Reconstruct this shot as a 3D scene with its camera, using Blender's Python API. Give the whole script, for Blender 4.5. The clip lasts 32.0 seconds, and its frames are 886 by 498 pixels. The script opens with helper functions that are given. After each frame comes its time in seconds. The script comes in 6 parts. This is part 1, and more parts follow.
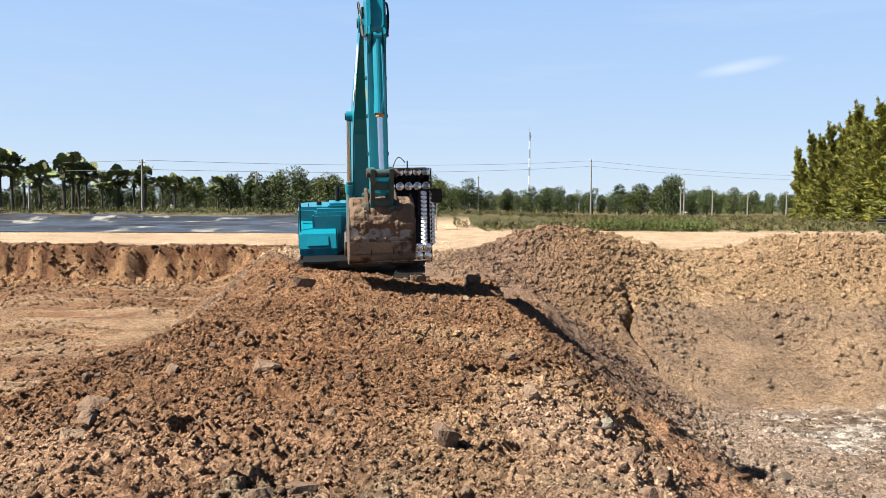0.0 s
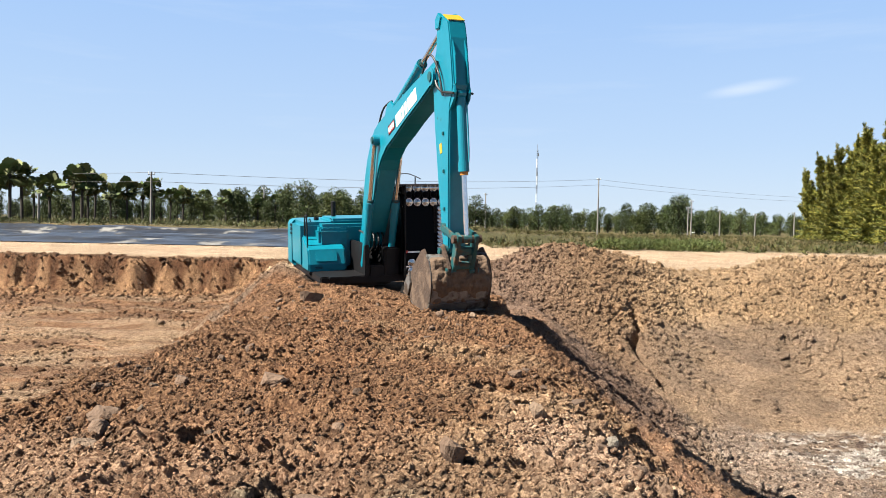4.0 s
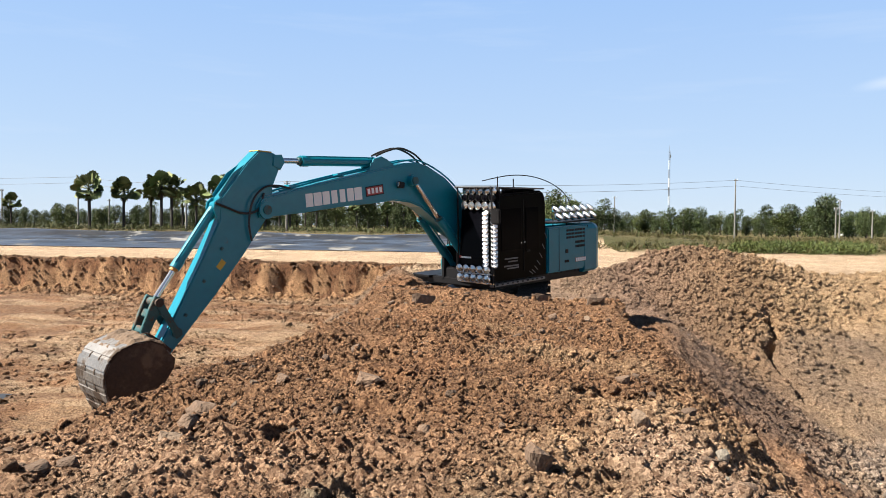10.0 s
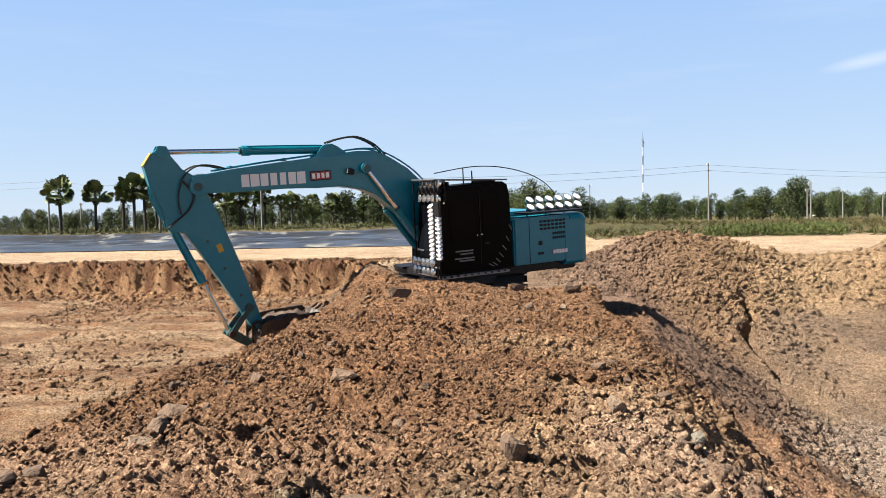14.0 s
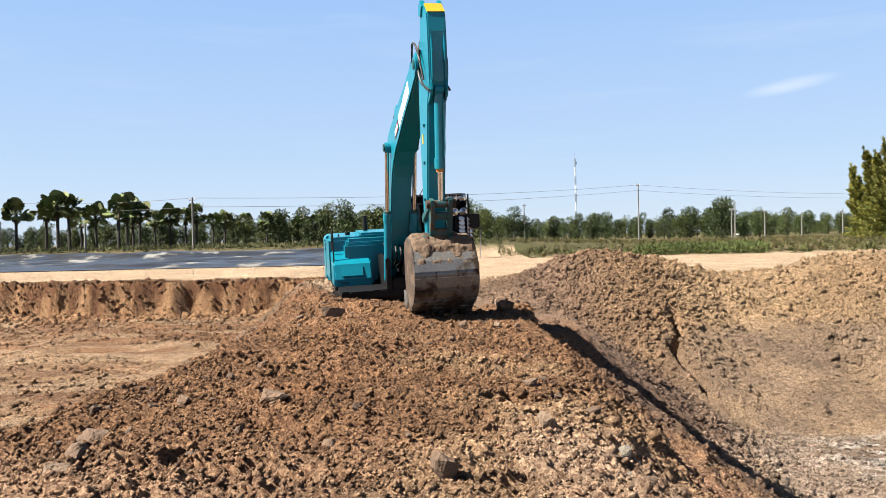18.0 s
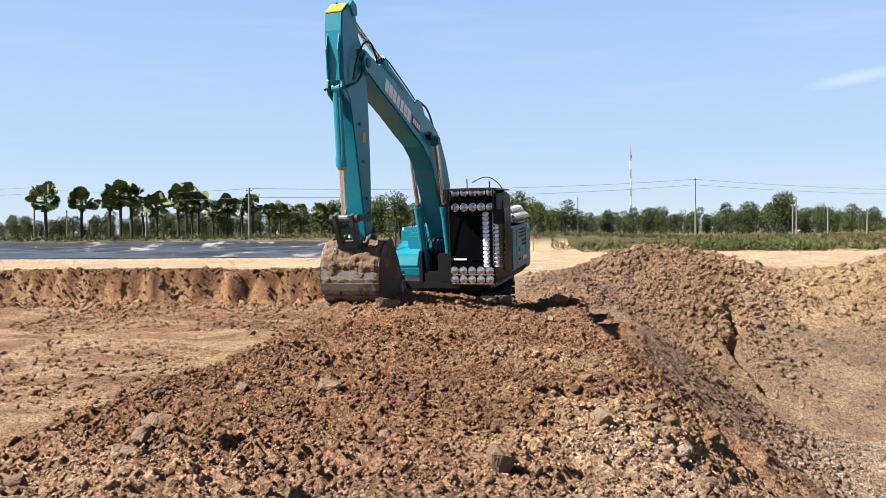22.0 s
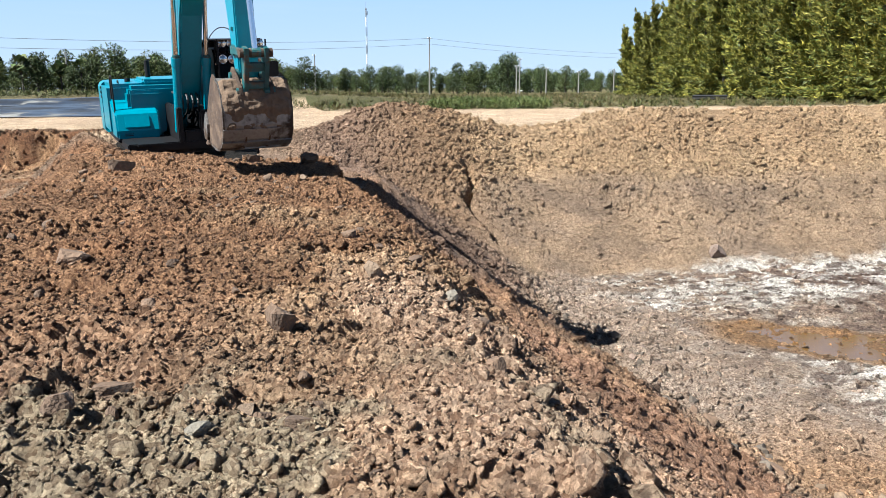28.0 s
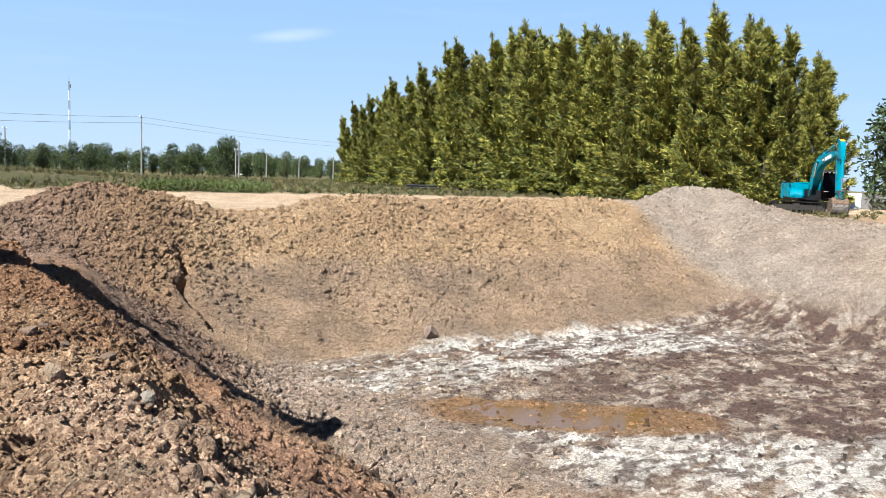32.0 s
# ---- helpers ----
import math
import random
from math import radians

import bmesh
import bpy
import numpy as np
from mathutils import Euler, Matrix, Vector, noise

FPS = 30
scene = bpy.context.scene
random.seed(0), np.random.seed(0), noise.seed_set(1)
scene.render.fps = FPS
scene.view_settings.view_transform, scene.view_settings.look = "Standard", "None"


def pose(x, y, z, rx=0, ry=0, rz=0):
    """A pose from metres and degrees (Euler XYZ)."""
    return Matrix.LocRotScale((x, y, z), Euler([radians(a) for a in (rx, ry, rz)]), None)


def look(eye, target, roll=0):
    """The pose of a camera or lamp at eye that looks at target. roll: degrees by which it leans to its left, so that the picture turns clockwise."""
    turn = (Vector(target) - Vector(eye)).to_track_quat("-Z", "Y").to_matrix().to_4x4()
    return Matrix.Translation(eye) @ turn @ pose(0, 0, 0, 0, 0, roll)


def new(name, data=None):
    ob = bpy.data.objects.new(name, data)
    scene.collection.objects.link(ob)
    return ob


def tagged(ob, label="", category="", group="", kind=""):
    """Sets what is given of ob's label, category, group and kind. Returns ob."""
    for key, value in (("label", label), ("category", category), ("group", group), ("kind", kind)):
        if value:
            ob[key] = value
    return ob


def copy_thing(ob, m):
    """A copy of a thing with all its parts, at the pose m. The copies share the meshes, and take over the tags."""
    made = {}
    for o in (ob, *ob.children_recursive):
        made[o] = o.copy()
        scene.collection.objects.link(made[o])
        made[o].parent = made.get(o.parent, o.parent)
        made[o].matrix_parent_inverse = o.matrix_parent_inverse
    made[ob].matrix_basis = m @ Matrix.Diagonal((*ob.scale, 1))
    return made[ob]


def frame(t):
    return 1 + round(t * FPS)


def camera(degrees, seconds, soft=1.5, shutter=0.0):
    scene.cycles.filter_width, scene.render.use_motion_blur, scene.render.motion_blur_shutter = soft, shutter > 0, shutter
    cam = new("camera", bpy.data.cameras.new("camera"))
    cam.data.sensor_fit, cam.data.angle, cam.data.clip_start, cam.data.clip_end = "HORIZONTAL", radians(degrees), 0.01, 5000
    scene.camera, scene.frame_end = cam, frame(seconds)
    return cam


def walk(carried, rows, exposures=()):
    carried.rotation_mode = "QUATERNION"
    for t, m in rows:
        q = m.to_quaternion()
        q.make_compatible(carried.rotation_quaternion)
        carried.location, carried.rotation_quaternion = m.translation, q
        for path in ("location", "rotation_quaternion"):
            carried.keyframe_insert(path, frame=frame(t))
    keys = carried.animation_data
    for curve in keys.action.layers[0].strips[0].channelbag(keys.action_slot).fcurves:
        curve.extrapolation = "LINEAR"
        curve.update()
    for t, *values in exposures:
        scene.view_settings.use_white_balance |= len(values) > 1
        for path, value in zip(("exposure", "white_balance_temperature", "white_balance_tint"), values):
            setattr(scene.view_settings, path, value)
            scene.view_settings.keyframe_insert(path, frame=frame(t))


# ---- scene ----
cam = camera(59.0, 32.0, soft=0.6)
PATH = [
    (0, (0.037, 2.3, 1.486), (0.061, 4.297, 1.378), 0.3),
    (0.5, (0.075, 2.304, 1.489), (0.104, 4.301, 1.399), 0.4),
    (1, (0.057, 2.273, 1.475), (0.086, 4.271, 1.394), 0.5),
    (1.5, (0.035, 2.254, 1.473), (0.057, 4.252, 1.396), 0.6),
    (2, (0.037, 2.248, 1.473), (0.05, 4.246, 1.394), 0.7),
    (2.5, (0.033, 2.238, 1.48), (0.045, 4.236, 1.399), 0.8),
    (3, (0.028, 2.245, 1.482), (0.039, 4.243, 1.405), 0.9),
    (3.5, (0.021, 2.247, 1.492), (0.031, 4.246, 1.419), 1.1),
    (5.5, (0.016, 2.243, 1.483), (0.019, 4.243, 1.434), 1.3),
    (6, (0.019, 2.238, 1.486), (0.02, 4.237, 1.433), 1.4),
    (6.5, (0.026, 2.231, 1.488), (0.018, 4.23, 1.432), 1.1),
    (7, (0.026, 2.228, 1.482), (-0.002, 4.227, 1.431), 1.1),
    (7.5, (0.014, 2.227, 1.481), (-0.04, 4.225, 1.435), 1.1),
    (8, (0.003, 2.23, 1.481), (-0.098, 4.227, 1.437), 1.1),
    (8.5, (0.005, 2.242, 1.479), (-0.141, 4.236, 1.434), 1.2),
    (9, (0.065, 2.304, 1.465), (-0.102, 4.296, 1.411), 0.9),
    (9.5, (0.16, 2.413, 1.444), (-0.102, 4.395, 1.39), 0.6),
    (10, (0.253, 2.483, 1.429), (-0.064, 4.457, 1.371), 0.6),
    (10.5, (0.302, 2.505, 1.414), (-0.027, 4.476, 1.329), 0.0),
    (11, (0.305, 2.507, 1.411), (-0.029, 4.477, 1.311), -0.5),
    (11.5, (0.298, 2.523, 1.411), (-0.032, 4.492, 1.309), -0.5),
    (12, (0.291, 2.524, 1.417), (0.006, 4.501, 1.318), -1.2),
    (12.5, (0.291, 2.529, 1.413), (0.011, 4.507, 1.322), -1.2),
    (13, (0.301, 2.523, 1.416), (0.035, 4.504, 1.33), -1.4),
    (13.5, (0.297, 2.531, 1.42), (0.034, 4.512, 1.338), -1.3),
    (15.5, (0.303, 2.533, 1.415), (0.056, 4.517, 1.355), -1.3),
    (16, (0.308, 2.532, 1.413), (0.075, 4.517, 1.353), -1.5),
    (16.5, (0.308, 2.536, 1.407), (0.085, 4.523, 1.348), -1.5),
    (17, (0.316, 2.529, 1.41), (0.149, 4.521, 1.353), -1.4),
    (17.5, (0.331, 2.531, 1.408), (0.22, 4.527, 1.363), -1.4),
    (18, (0.332, 2.528, 1.41), (0.234, 4.526, 1.379), -1.3),
    (18.5, (0.328, 2.534, 1.414), (0.23, 4.532, 1.392), -1.4),
    (19, (0.318, 2.55, 1.415), (0.211, 4.547, 1.398), -1.4),
    (19.5, (0.304, 2.548, 1.415), (0.177, 4.544, 1.393), -1.3),
    (20, (0.304, 2.557, 1.413), (0.144, 4.551, 1.375), -1.2),
    (20.5, (0.291, 2.55, 1.416), (0.094, 4.54, 1.364), -1.1),
    (21, (0.286, 2.551, 1.417), (0.06, 4.538, 1.364), -0.9),
    (21.5, (0.292, 2.538, 1.418), (0.06, 4.524, 1.369), -0.8),
    (22, (0.294, 2.531, 1.416), (0.064, 4.517, 1.368), -0.6),
    (22.5, (0.3, 2.542, 1.417), (0.068, 4.528, 1.366), -0.5),
    (23, (0.309, 2.536, 1.414), (0.081, 4.522, 1.365), -0.4),
    (23.5, (0.318, 2.528, 1.412), (0.092, 4.514, 1.369), -0.3),
    (24, (0.317, 2.518, 1.411), (0.092, 4.505, 1.374), -0.2),
    (24.5, (0.324, 2.521, 1.406), (0.098, 4.508, 1.371), -0.1),
    (26.5, (0.136, 2.593, 1.424), (0.074, 4.591, 1.352), 0.2),
    (27, (0.085, 2.621, 1.421), (0.086, 4.62, 1.339), 0.5),
    (27.5, (0.076, 2.644, 1.404), (0.221, 4.634, 1.275), 0.7),
    (28, (0.108, 2.683, 1.365), (0.524, 4.597, 0.96), -0.2),
    (28.5, (0.145, 2.703, 1.341), (0.62, 4.579, 0.836), -1.4),
    (29, (0.173, 2.713, 1.324), (0.68, 4.562, 0.754), -1.1),
    (29.5, (0.166, 2.704, 1.321), (0.702, 4.539, 0.736), -0.8),
    (30, (0.17, 2.677, 1.347), (0.744, 4.521, 0.827), -0.4),
    (30.5, (0.215, 2.683, 1.384), (1.202, 4.4, 1.102), 1.3),
    (31, (0.207, 2.677, 1.398), (1.274, 4.355, 1.184), 1.8),
    (31.5, (0.215, 2.685, 1.395), (1.284, 4.363, 1.193), 1.8),
    (32, (0.219, 2.694, 1.402), (1.287, 4.374, 1.219), 1.9),
]
walk(cam, [(t, look(eye, target, roll)) for t, eye, target, roll in PATH], [(0, 1.92, 6500, 10), (27.3, 1.92, 6500, 10), (28.5, 1.97, 5350, 4), (30.0, 1.97, 5350, 4), (30.7, 1.9, 5700, 6), (32, 1.9, 5800, 7)])

# world, sun and exposure
SUN_AZ = math.atan2(-0.945, -0.33)          # compass angle from +y towards +x
SUN_EL = radians(49.0)
world = bpy.data.worlds.new("sky")
scene.world = world
world.use_nodes = True
wn, wl = world.node_tree.nodes, world.node_tree.links
sky = wn.new("ShaderNodeTexSky")
sky.sky_type = "NISHITA"
sky.sun_disc = False
sky.sun_elevation = SUN_EL
sky.sun_rotation = SUN_AZ
sky.altitude = 0
sky.air_density, sky.dust_density, sky.ozone_density = 1.0, 0.25, 3.0
wn["Background"].inputs["Strength"].default_value = 0.041
gain = wn.new("ShaderNodeVectorMath")
gain.operation = "MULTIPLY"
gain.inputs[1].default_value = (1.0, 1.0, 1.05)
wl.new(sky.outputs["Color"], gain.inputs[0])
# thin streaks of high cloud
where = wn.new("ShaderNodeTexCoord")
stretch = wn.new("ShaderNodeMapping")
stretch.inputs["Rotation"].default_value = (0, radians(-4), radians(-35))
stretch.inputs["Scale"].default_value = (2.2, 2.2, 22.0)
streaks = wn.new("ShaderNodeTexNoise")
streaks.inputs["Scale"].default_value, streaks.inputs["Detail"].default_value, streaks.inputs["Roughness"].default_value = 1.3, 7, 0.6
wl.new(where.outputs["Generated"], stretch.inputs["Vector"])
wl.new(stretch.outputs["Vector"], streaks.inputs["Vector"])
thin = wn.new("ShaderNodeMapRange")
thin.inputs["From Min"].default_value, thin.inputs["From Max"].default_value = 0.56, 0.82
thin.inputs["To Min"].default_value, thin.inputs["To Max"].default_value = 0.0, 0.2
wl.new(streaks.outputs["Fac"], thin.inputs["Value"])
veil = wn.new("ShaderNodeMix")
veil.data_type = "RGBA"
veil.inputs["B"].default_value = (5.2, 5.8, 6.6, 1)
wl.new(thin.outputs["Result"], veil.inputs["Factor"])
# hazy near the horizon, deep blue overhead; the unseen zenith is darkened to deepen shadows
split = wn.new("ShaderNodeSeparateXYZ")
wl.new(where.outputs["Generated"], split.inputs[0])
rise = wn.new("ShaderNodeValToRGB")
for k in range(3):
    rise.color_ramp.elements.new(0.2 + 0.2 * k)
for e, (p, c) in zip(rise.color_ramp.elements, ((0.0, (0.5, 0.6, 0.71)), (0.1, (0.4, 0.535, 0.72)), (0.32, (0.27, 0.44, 0.735)), (0.48, (0.045, 0.08, 0.155)), (1.0, (0.009, 0.018, 0.045)))):
    e.position, e.color = p, (*c, 1)
wl.new(split.outputs["Z"], rise.inputs["Fac"])
bright = wn.new("ShaderNodeVectorMath")
bright.operation = "SCALE"
bright.inputs["Scale"].default_value = 8.6
wl.new(rise.outputs["Color"], bright.inputs[0])
haze = wn.new("ShaderNodeMix")
haze.data_type = "RGBA"
haze.inputs["Factor"].default_value = 0.9
wl.new(bright.outputs["Vector"], haze.inputs["B"])
wl.new(gain.outputs["Vector"], haze.inputs["A"])
wl.new(haze.outputs["Result"], veil.inputs["A"])
# one bright wisp of cloud low in the sky
WISP_AZ, WISP_EL, WISP_TILT = radians(21.3), radians(9.5), radians(8)
wisp_side = Vector((math.cos(WISP_AZ), -math.sin(WISP_AZ), 0))
wisp_up = Vector((-math.sin(WISP_AZ) * math.sin(WISP_EL), -math.cos(WISP_AZ) * math.sin(WISP_EL), math.cos(WISP_EL)))
across = []
for axis, wide in ((math.cos(WISP_TILT) * wisp_side + math.sin(WISP_TILT) * wisp_up, 0.062), (math.cos(WISP_TILT) * wisp_up - math.sin(WISP_TILT) * wisp_side, 0.0105)):
    dot = wn.new("ShaderNodeVectorMath")
    dot.operation = "DOT_PRODUCT"
    dot.inputs[1].default_value = axis / wide
    wl.new(where.outputs["Generated"], dot.inputs[0])
    square = wn.new("ShaderNodeMath")
    square.operation = "MULTIPLY"
    wl.new(dot.outputs["Value"], square.inputs[0])
    wl.new(dot.outputs["Value"], square.inputs[1])
    across.append(square)
both_ways = wn.new("ShaderNodeMath")
both_ways.operation = "ADD"
wl.new(across[0].outputs[0], both_ways.inputs[0])
wl.new(across[1].outputs[0], both_ways.inputs[1])
fade = wn.new("ShaderNodeMapRange")
fade.inputs["From Min"].default_value, fade.inputs["From Max"].default_value = 1.0, 0.0
fade.inputs["To Max"].default_value = 0.95
wl.new(both_ways.outputs[0], fade.inputs["Value"])
torn = wn.new("ShaderNodeMath")
torn.operation = "MULTIPLY"
soft_edge = wn.new("ShaderNodeMath")
soft_edge.operation = "MULTIPLY"
wl.new(fade.outputs["Result"], soft_edge.inputs[0])
wl.new(fade.outputs["Result"], soft_edge.inputs[1])
wl.new(soft_edge.outputs[0], torn.inputs[0])
wl.new(streaks.outputs["Fac"], torn.inputs[1])
ahead_only = wn.new("ShaderNodeMath")
ahead_only.operation = "MULTIPLY"
wl.new(torn.outputs[0], ahead_only.inputs[0])
facing = wn.new("ShaderNodeMath")
facing.operation = "GREATER_THAN"
facing.inputs[1].default_value = 0.0
split2 = wn.new("ShaderNodeSeparateXYZ")
wl.new(where.outputs["Generated"], split2.inputs[0])
wl.new(split2.outputs["Y"], facing.inputs[0])
wl.new(facing.outputs[0], ahead_only.inputs[1])
cloud = wn.new("ShaderNodeMix")
cloud.data_type = "RGBA"
cloud.inputs["B"].default_value = (6.2, 6.6, 7.2, 1)
wl.new(ahead_only.outputs[0], cloud.inputs["Factor"])
wl.new(veil.outputs["Result"], cloud.inputs["A"])
wl.new(cloud.outputs["Result"], wn["Background"].inputs["Color"])
sun = new("sun", bpy.data.lights.new("sun", "SUN"))
sun.data.energy, sun.data.angle, sun.data.color = 5.0, radians(0.5), (1.0, 0.92, 0.8)
sun.matrix_basis = look((0, 0, 50), (0.945 * math.cos(SUN_EL), 0.33 * math.cos(SUN_EL), 50 - math.sin(SUN_EL)))


# ---- materials ----
def nodes_of(mat):
    mat.use_nodes = True
    return mat.node_tree.nodes, mat.node_tree.links, mat.node_tree.nodes["Principled BSDF"]


def surface(name, base, rough=0.6, metal=0.0, vary=0.25, scale=6.0, bump=0.0, dirt_or_sheen=None, patch_amount=0.0, patch_scale=2.0, rand=0.0, coat=0.0, spec=0.5):
    """A surface with two scales of tone, patches of dirt or painted sheen with an edge of their own, and fine relief.
    """
    mat = bpy.data.materials.new(name)
    n, l, b = nodes_of(mat)
    co = n.new("ShaderNodeTexCoord")
    big, fine = n.new("ShaderNodeTexNoise"), n.new("ShaderNodeTexNoise")
    big.inputs["Scale"].default_value, fine.inputs["Scale"].default_value = scale * 0.22, scale * 3.1
    big.inputs["Detail"].default_value, fine.inputs["Detail"].default_value = 4, 5
    for t in (big, fine):
        l.new(co.outputs["Object"], t.inputs["Vector"])
    add = n.new("ShaderNodeMath")
    add.operation = "ADD"
    l.new(big.outputs["Fac"], add.inputs[0])
    l.new(fine.outputs["Fac"], add.inputs[1])
    val = n.new("ShaderNodeMapRange")
    val.inputs["From Min"].default_value, val.inputs["From Max"].default_value = 0.6, 1.4
    val.inputs["To Min"].default_value, val.inputs["To Max"].default_value = 1 - vary, 1 + vary
    l.new(add.outputs[0], val.inputs["Value"])
    tone = n.new("ShaderNodeVectorMath")
    tone.operation = "SCALE"
    tone.inputs[0].default_value = base
    last = val.outputs["Result"]
    if rand:
        info = n.new("ShaderNodeObjectInfo")
        rr = n.new("ShaderNodeMapRange")
        rr.inputs["To Min"].default_value, rr.inputs["To Max"].default_value = 1 - rand, 1 + rand
        l.new(info.outputs["Random"], rr.inputs["Value"])
        mul = n.new("ShaderNodeMath")
        mul.operation = "MULTIPLY"
        l.new(last, mul.inputs[0])
        l.new(rr.outputs["Result"], mul.inputs[1])
        last = mul.outputs[0]
    l.new(last, tone.inputs["Scale"])
    colour = tone.outputs["Vector"]
    b.inputs["Roughness"].default_value, b.inputs["Metallic"].default_value = rough, metal
    b.inputs["Coat Weight"].default_value = coat
    b.inputs["Specular IOR Level"].default_value = spec
    if dirt_or_sheen:
        d = n.new("ShaderNodeTexNoise")
        d.inputs["Scale"].default_value, d.inputs["Detail"].default_value, d.inputs["Roughness"].default_value = patch_scale, 6, 0.65
        l.new(co.outputs["Object"], d.inputs["Vector"])
        m = n.new("ShaderNodeMapRange")
        m.inputs["From Min"].default_value, m.inputs["From Max"].default_value = 0.72 - patch_amount * 0.5, 0.82 - patch_amount * 0.5
        l.new(d.outputs["Fac"], m.inputs["Value"])
        mix = n.new("ShaderNodeMix")
        mix.data_type = "RGBA"
        l.new(m.outputs["Result"], mix.inputs["Factor"])
        l.new(colour, mix.inputs["A"])
        mix.inputs["B"].default_value = (*dirt_or_sheen, 1)
        colour = mix.outputs["Result"]
        rmix = n.new("ShaderNodeMapRange")
        rmix.inputs["To Min"].default_value, rmix.inputs["To Max"].default_value = rough, 0.9
        l.new(m.outputs["Result"], rmix.inputs["Value"])
        l.new(rmix.outputs["Result"], b.inputs["Roughness"])
    l.new(colour, b.inputs["Base Color"])
    if bump:
        bp = n.new("ShaderNodeBump")
        bp.inputs["Strength"].default_value, bp.inputs["Distance"].default_value = bump, 0.02
        l.new(fine.outputs["Fac"], bp.inputs["Height"])
        l.new(bp.outputs["Normal"], b.inputs["Normal"])
    return mat


def soil_material(name, clods=False):
    """Dug earth: the colour of each soil comes with the mesh, and grain, specks painted as small shadows and fine
    relief are laid over it.
    """
    mat = bpy.data.materials.new(name)
    n, l, b = nodes_of(mat)
    col = n.new("ShaderNodeAttribute")
    col.attribute_name = "soil"
    co = n.new("ShaderNodeTexCoord")
    n1, n2, n3 = (n.new("ShaderNodeTexNoise") for _ in range(3))
    for t, s, d, r in ((n1, 0.9, 6, 0.62), (n2, 7.0, 9, 0.74), (n3, 75.0, 7, 0.82)):
        t.inputs["Scale"].default_value, t.inputs["Detail"].default_value, t.inputs["Roughness"].default_value = s, d, r
        l.new(co.outputs["Object"], t.inputs["Vector"])
    s1 = n.new("ShaderNodeMath")
    s1.operation = "MULTIPLY_ADD"
    s1.inputs[1].default_value, s1.inputs[2].default_value = 0.9, -1.35
    l.new(n1.outputs["Fac"], s1.inputs[0])
    grain = n.new("ShaderNodeMath")
    grain.operation = "ADD"
    l.new(n2.outputs["Fac"], grain.inputs[0])
    l.new(n3.outputs["Fac"], grain.inputs[1])
    s2 = n.new("ShaderNodeMath")
    s2.operation = "MULTIPLY_ADD"
    s2.inputs[1].default_value = 1.9
    l.new(grain.outputs[0], s2.inputs[0])
    l.new(s1.outputs[0], s2.inputs[2])
    # each crumb has a tone of its own, some reddish, some pale, spread wide to stand in for lit facets and dark gaps
    cells = n.new("ShaderNodeTexVoronoi")
    cells.inputs["Scale"].default_value = 44.0
    l.new(co.outputs["Object"], cells.inputs["Vector"])
    tint = n.new("ShaderNodeMix")
    tint.data_type = "RGBA"
    tint.inputs["A"].default_value, tint.inputs["B"].default_value = (0.45, 0.36, 0.31, 1), (1.45, 1.43, 1.4, 1)
    pick = n.new("ShaderNodeSeparateXYZ")
    l.new(cells.outputs["Color"], pick.inputs[0])
    l.new(pick.outputs["X"], tint.inputs["Factor"])
    tinted = n.new("ShaderNodeVectorMath")
    tinted.operation = "MULTIPLY"
    l.new(col.outputs["Color"], tinted.inputs[0])
    l.new(tint.outputs["Result"], tinted.inputs[1])
    low = n.new("ShaderNodeClamp")
    low.inputs["Min"].default_value, low.inputs["Max"].default_value = 0.4, 1.8
    l.new(s2.outputs[0], low.inputs["Value"])
    last = low.outputs[0]
    if clods:
        geo = n.new("ShaderNodeNewGeometry")
        info = n.new("ShaderNodeObjectInfo")
        r1 = n.new("ShaderNodeMath")
        r1.operation = "MULTIPLY_ADD"
        r1.inputs[1].default_value, r1.inputs[2].default_value = 0.4, 0.8
        both = n.new("ShaderNodeMath")
        both.operation = "ADD"
        l.new(geo.outputs["Random Per Island"], both.inputs[0])
        l.new(info.outputs["Random"], both.inputs[1])
        frac = n.new("ShaderNodeMath")
        frac.operation = "FRACT"
        l.new(both.outputs[0], frac.inputs[0])
        l.new(frac.outputs[0], r1.inputs[0])
        m = n.new("ShaderNodeMath")
        m.operation = "MULTIPLY"
        l.new(last, m.inputs[0])
        l.new(r1.outputs[0], m.inputs[1])
        last = m.outputs[0]
    sc = n.new("ShaderNodeVectorMath")
    sc.operation = "SCALE"
    l.new(tinted.outputs["Vector"], sc.inputs[0])
    l.new(last, sc.inputs["Scale"])
    l.new(sc.outputs["Vector"], b.inputs["Base Color"])
    b.inputs["Roughness"].default_value = 0.92
    b.inputs["Specular IOR Level"].default_value = 0.25
    # crumbs with sharp gaps between them, down to grains
    pits = n.new("ShaderNodeTexVoronoi")
    pits.inputs["Scale"].default_value, pits.inputs["Randomness"].default_value = 48.0, 1.0
    bend = n.new("ShaderNodeVectorMath")
    bend.operation = "MULTIPLY_ADD"
    bend.inputs[1].default_value = (0.05, 0.05, 0.05)
    l.new(n2.outputs["Color"], bend.inputs[0])
    l.new(co.outputs["Object"], bend.inputs[2])
    l.new(bend.outputs["Vector"], pits.inputs["Vector"])
    dome = n.new("ShaderNodeMath")
    dome.operation = "MULTIPLY_ADD"
    dome.inputs[1].default_value = -0.75
    l.new(pits.outputs["Distance"], dome.inputs[0])
    both = n.new("ShaderNodeMath")
    both.operation = "MULTIPLY_ADD"
    both.inputs[1].default_value = 1.5
    l.new(n3.outputs["Fac"], both.inputs[0])
    twice = n.new("ShaderNodeMath")
    twice.operation = "MULTIPLY"
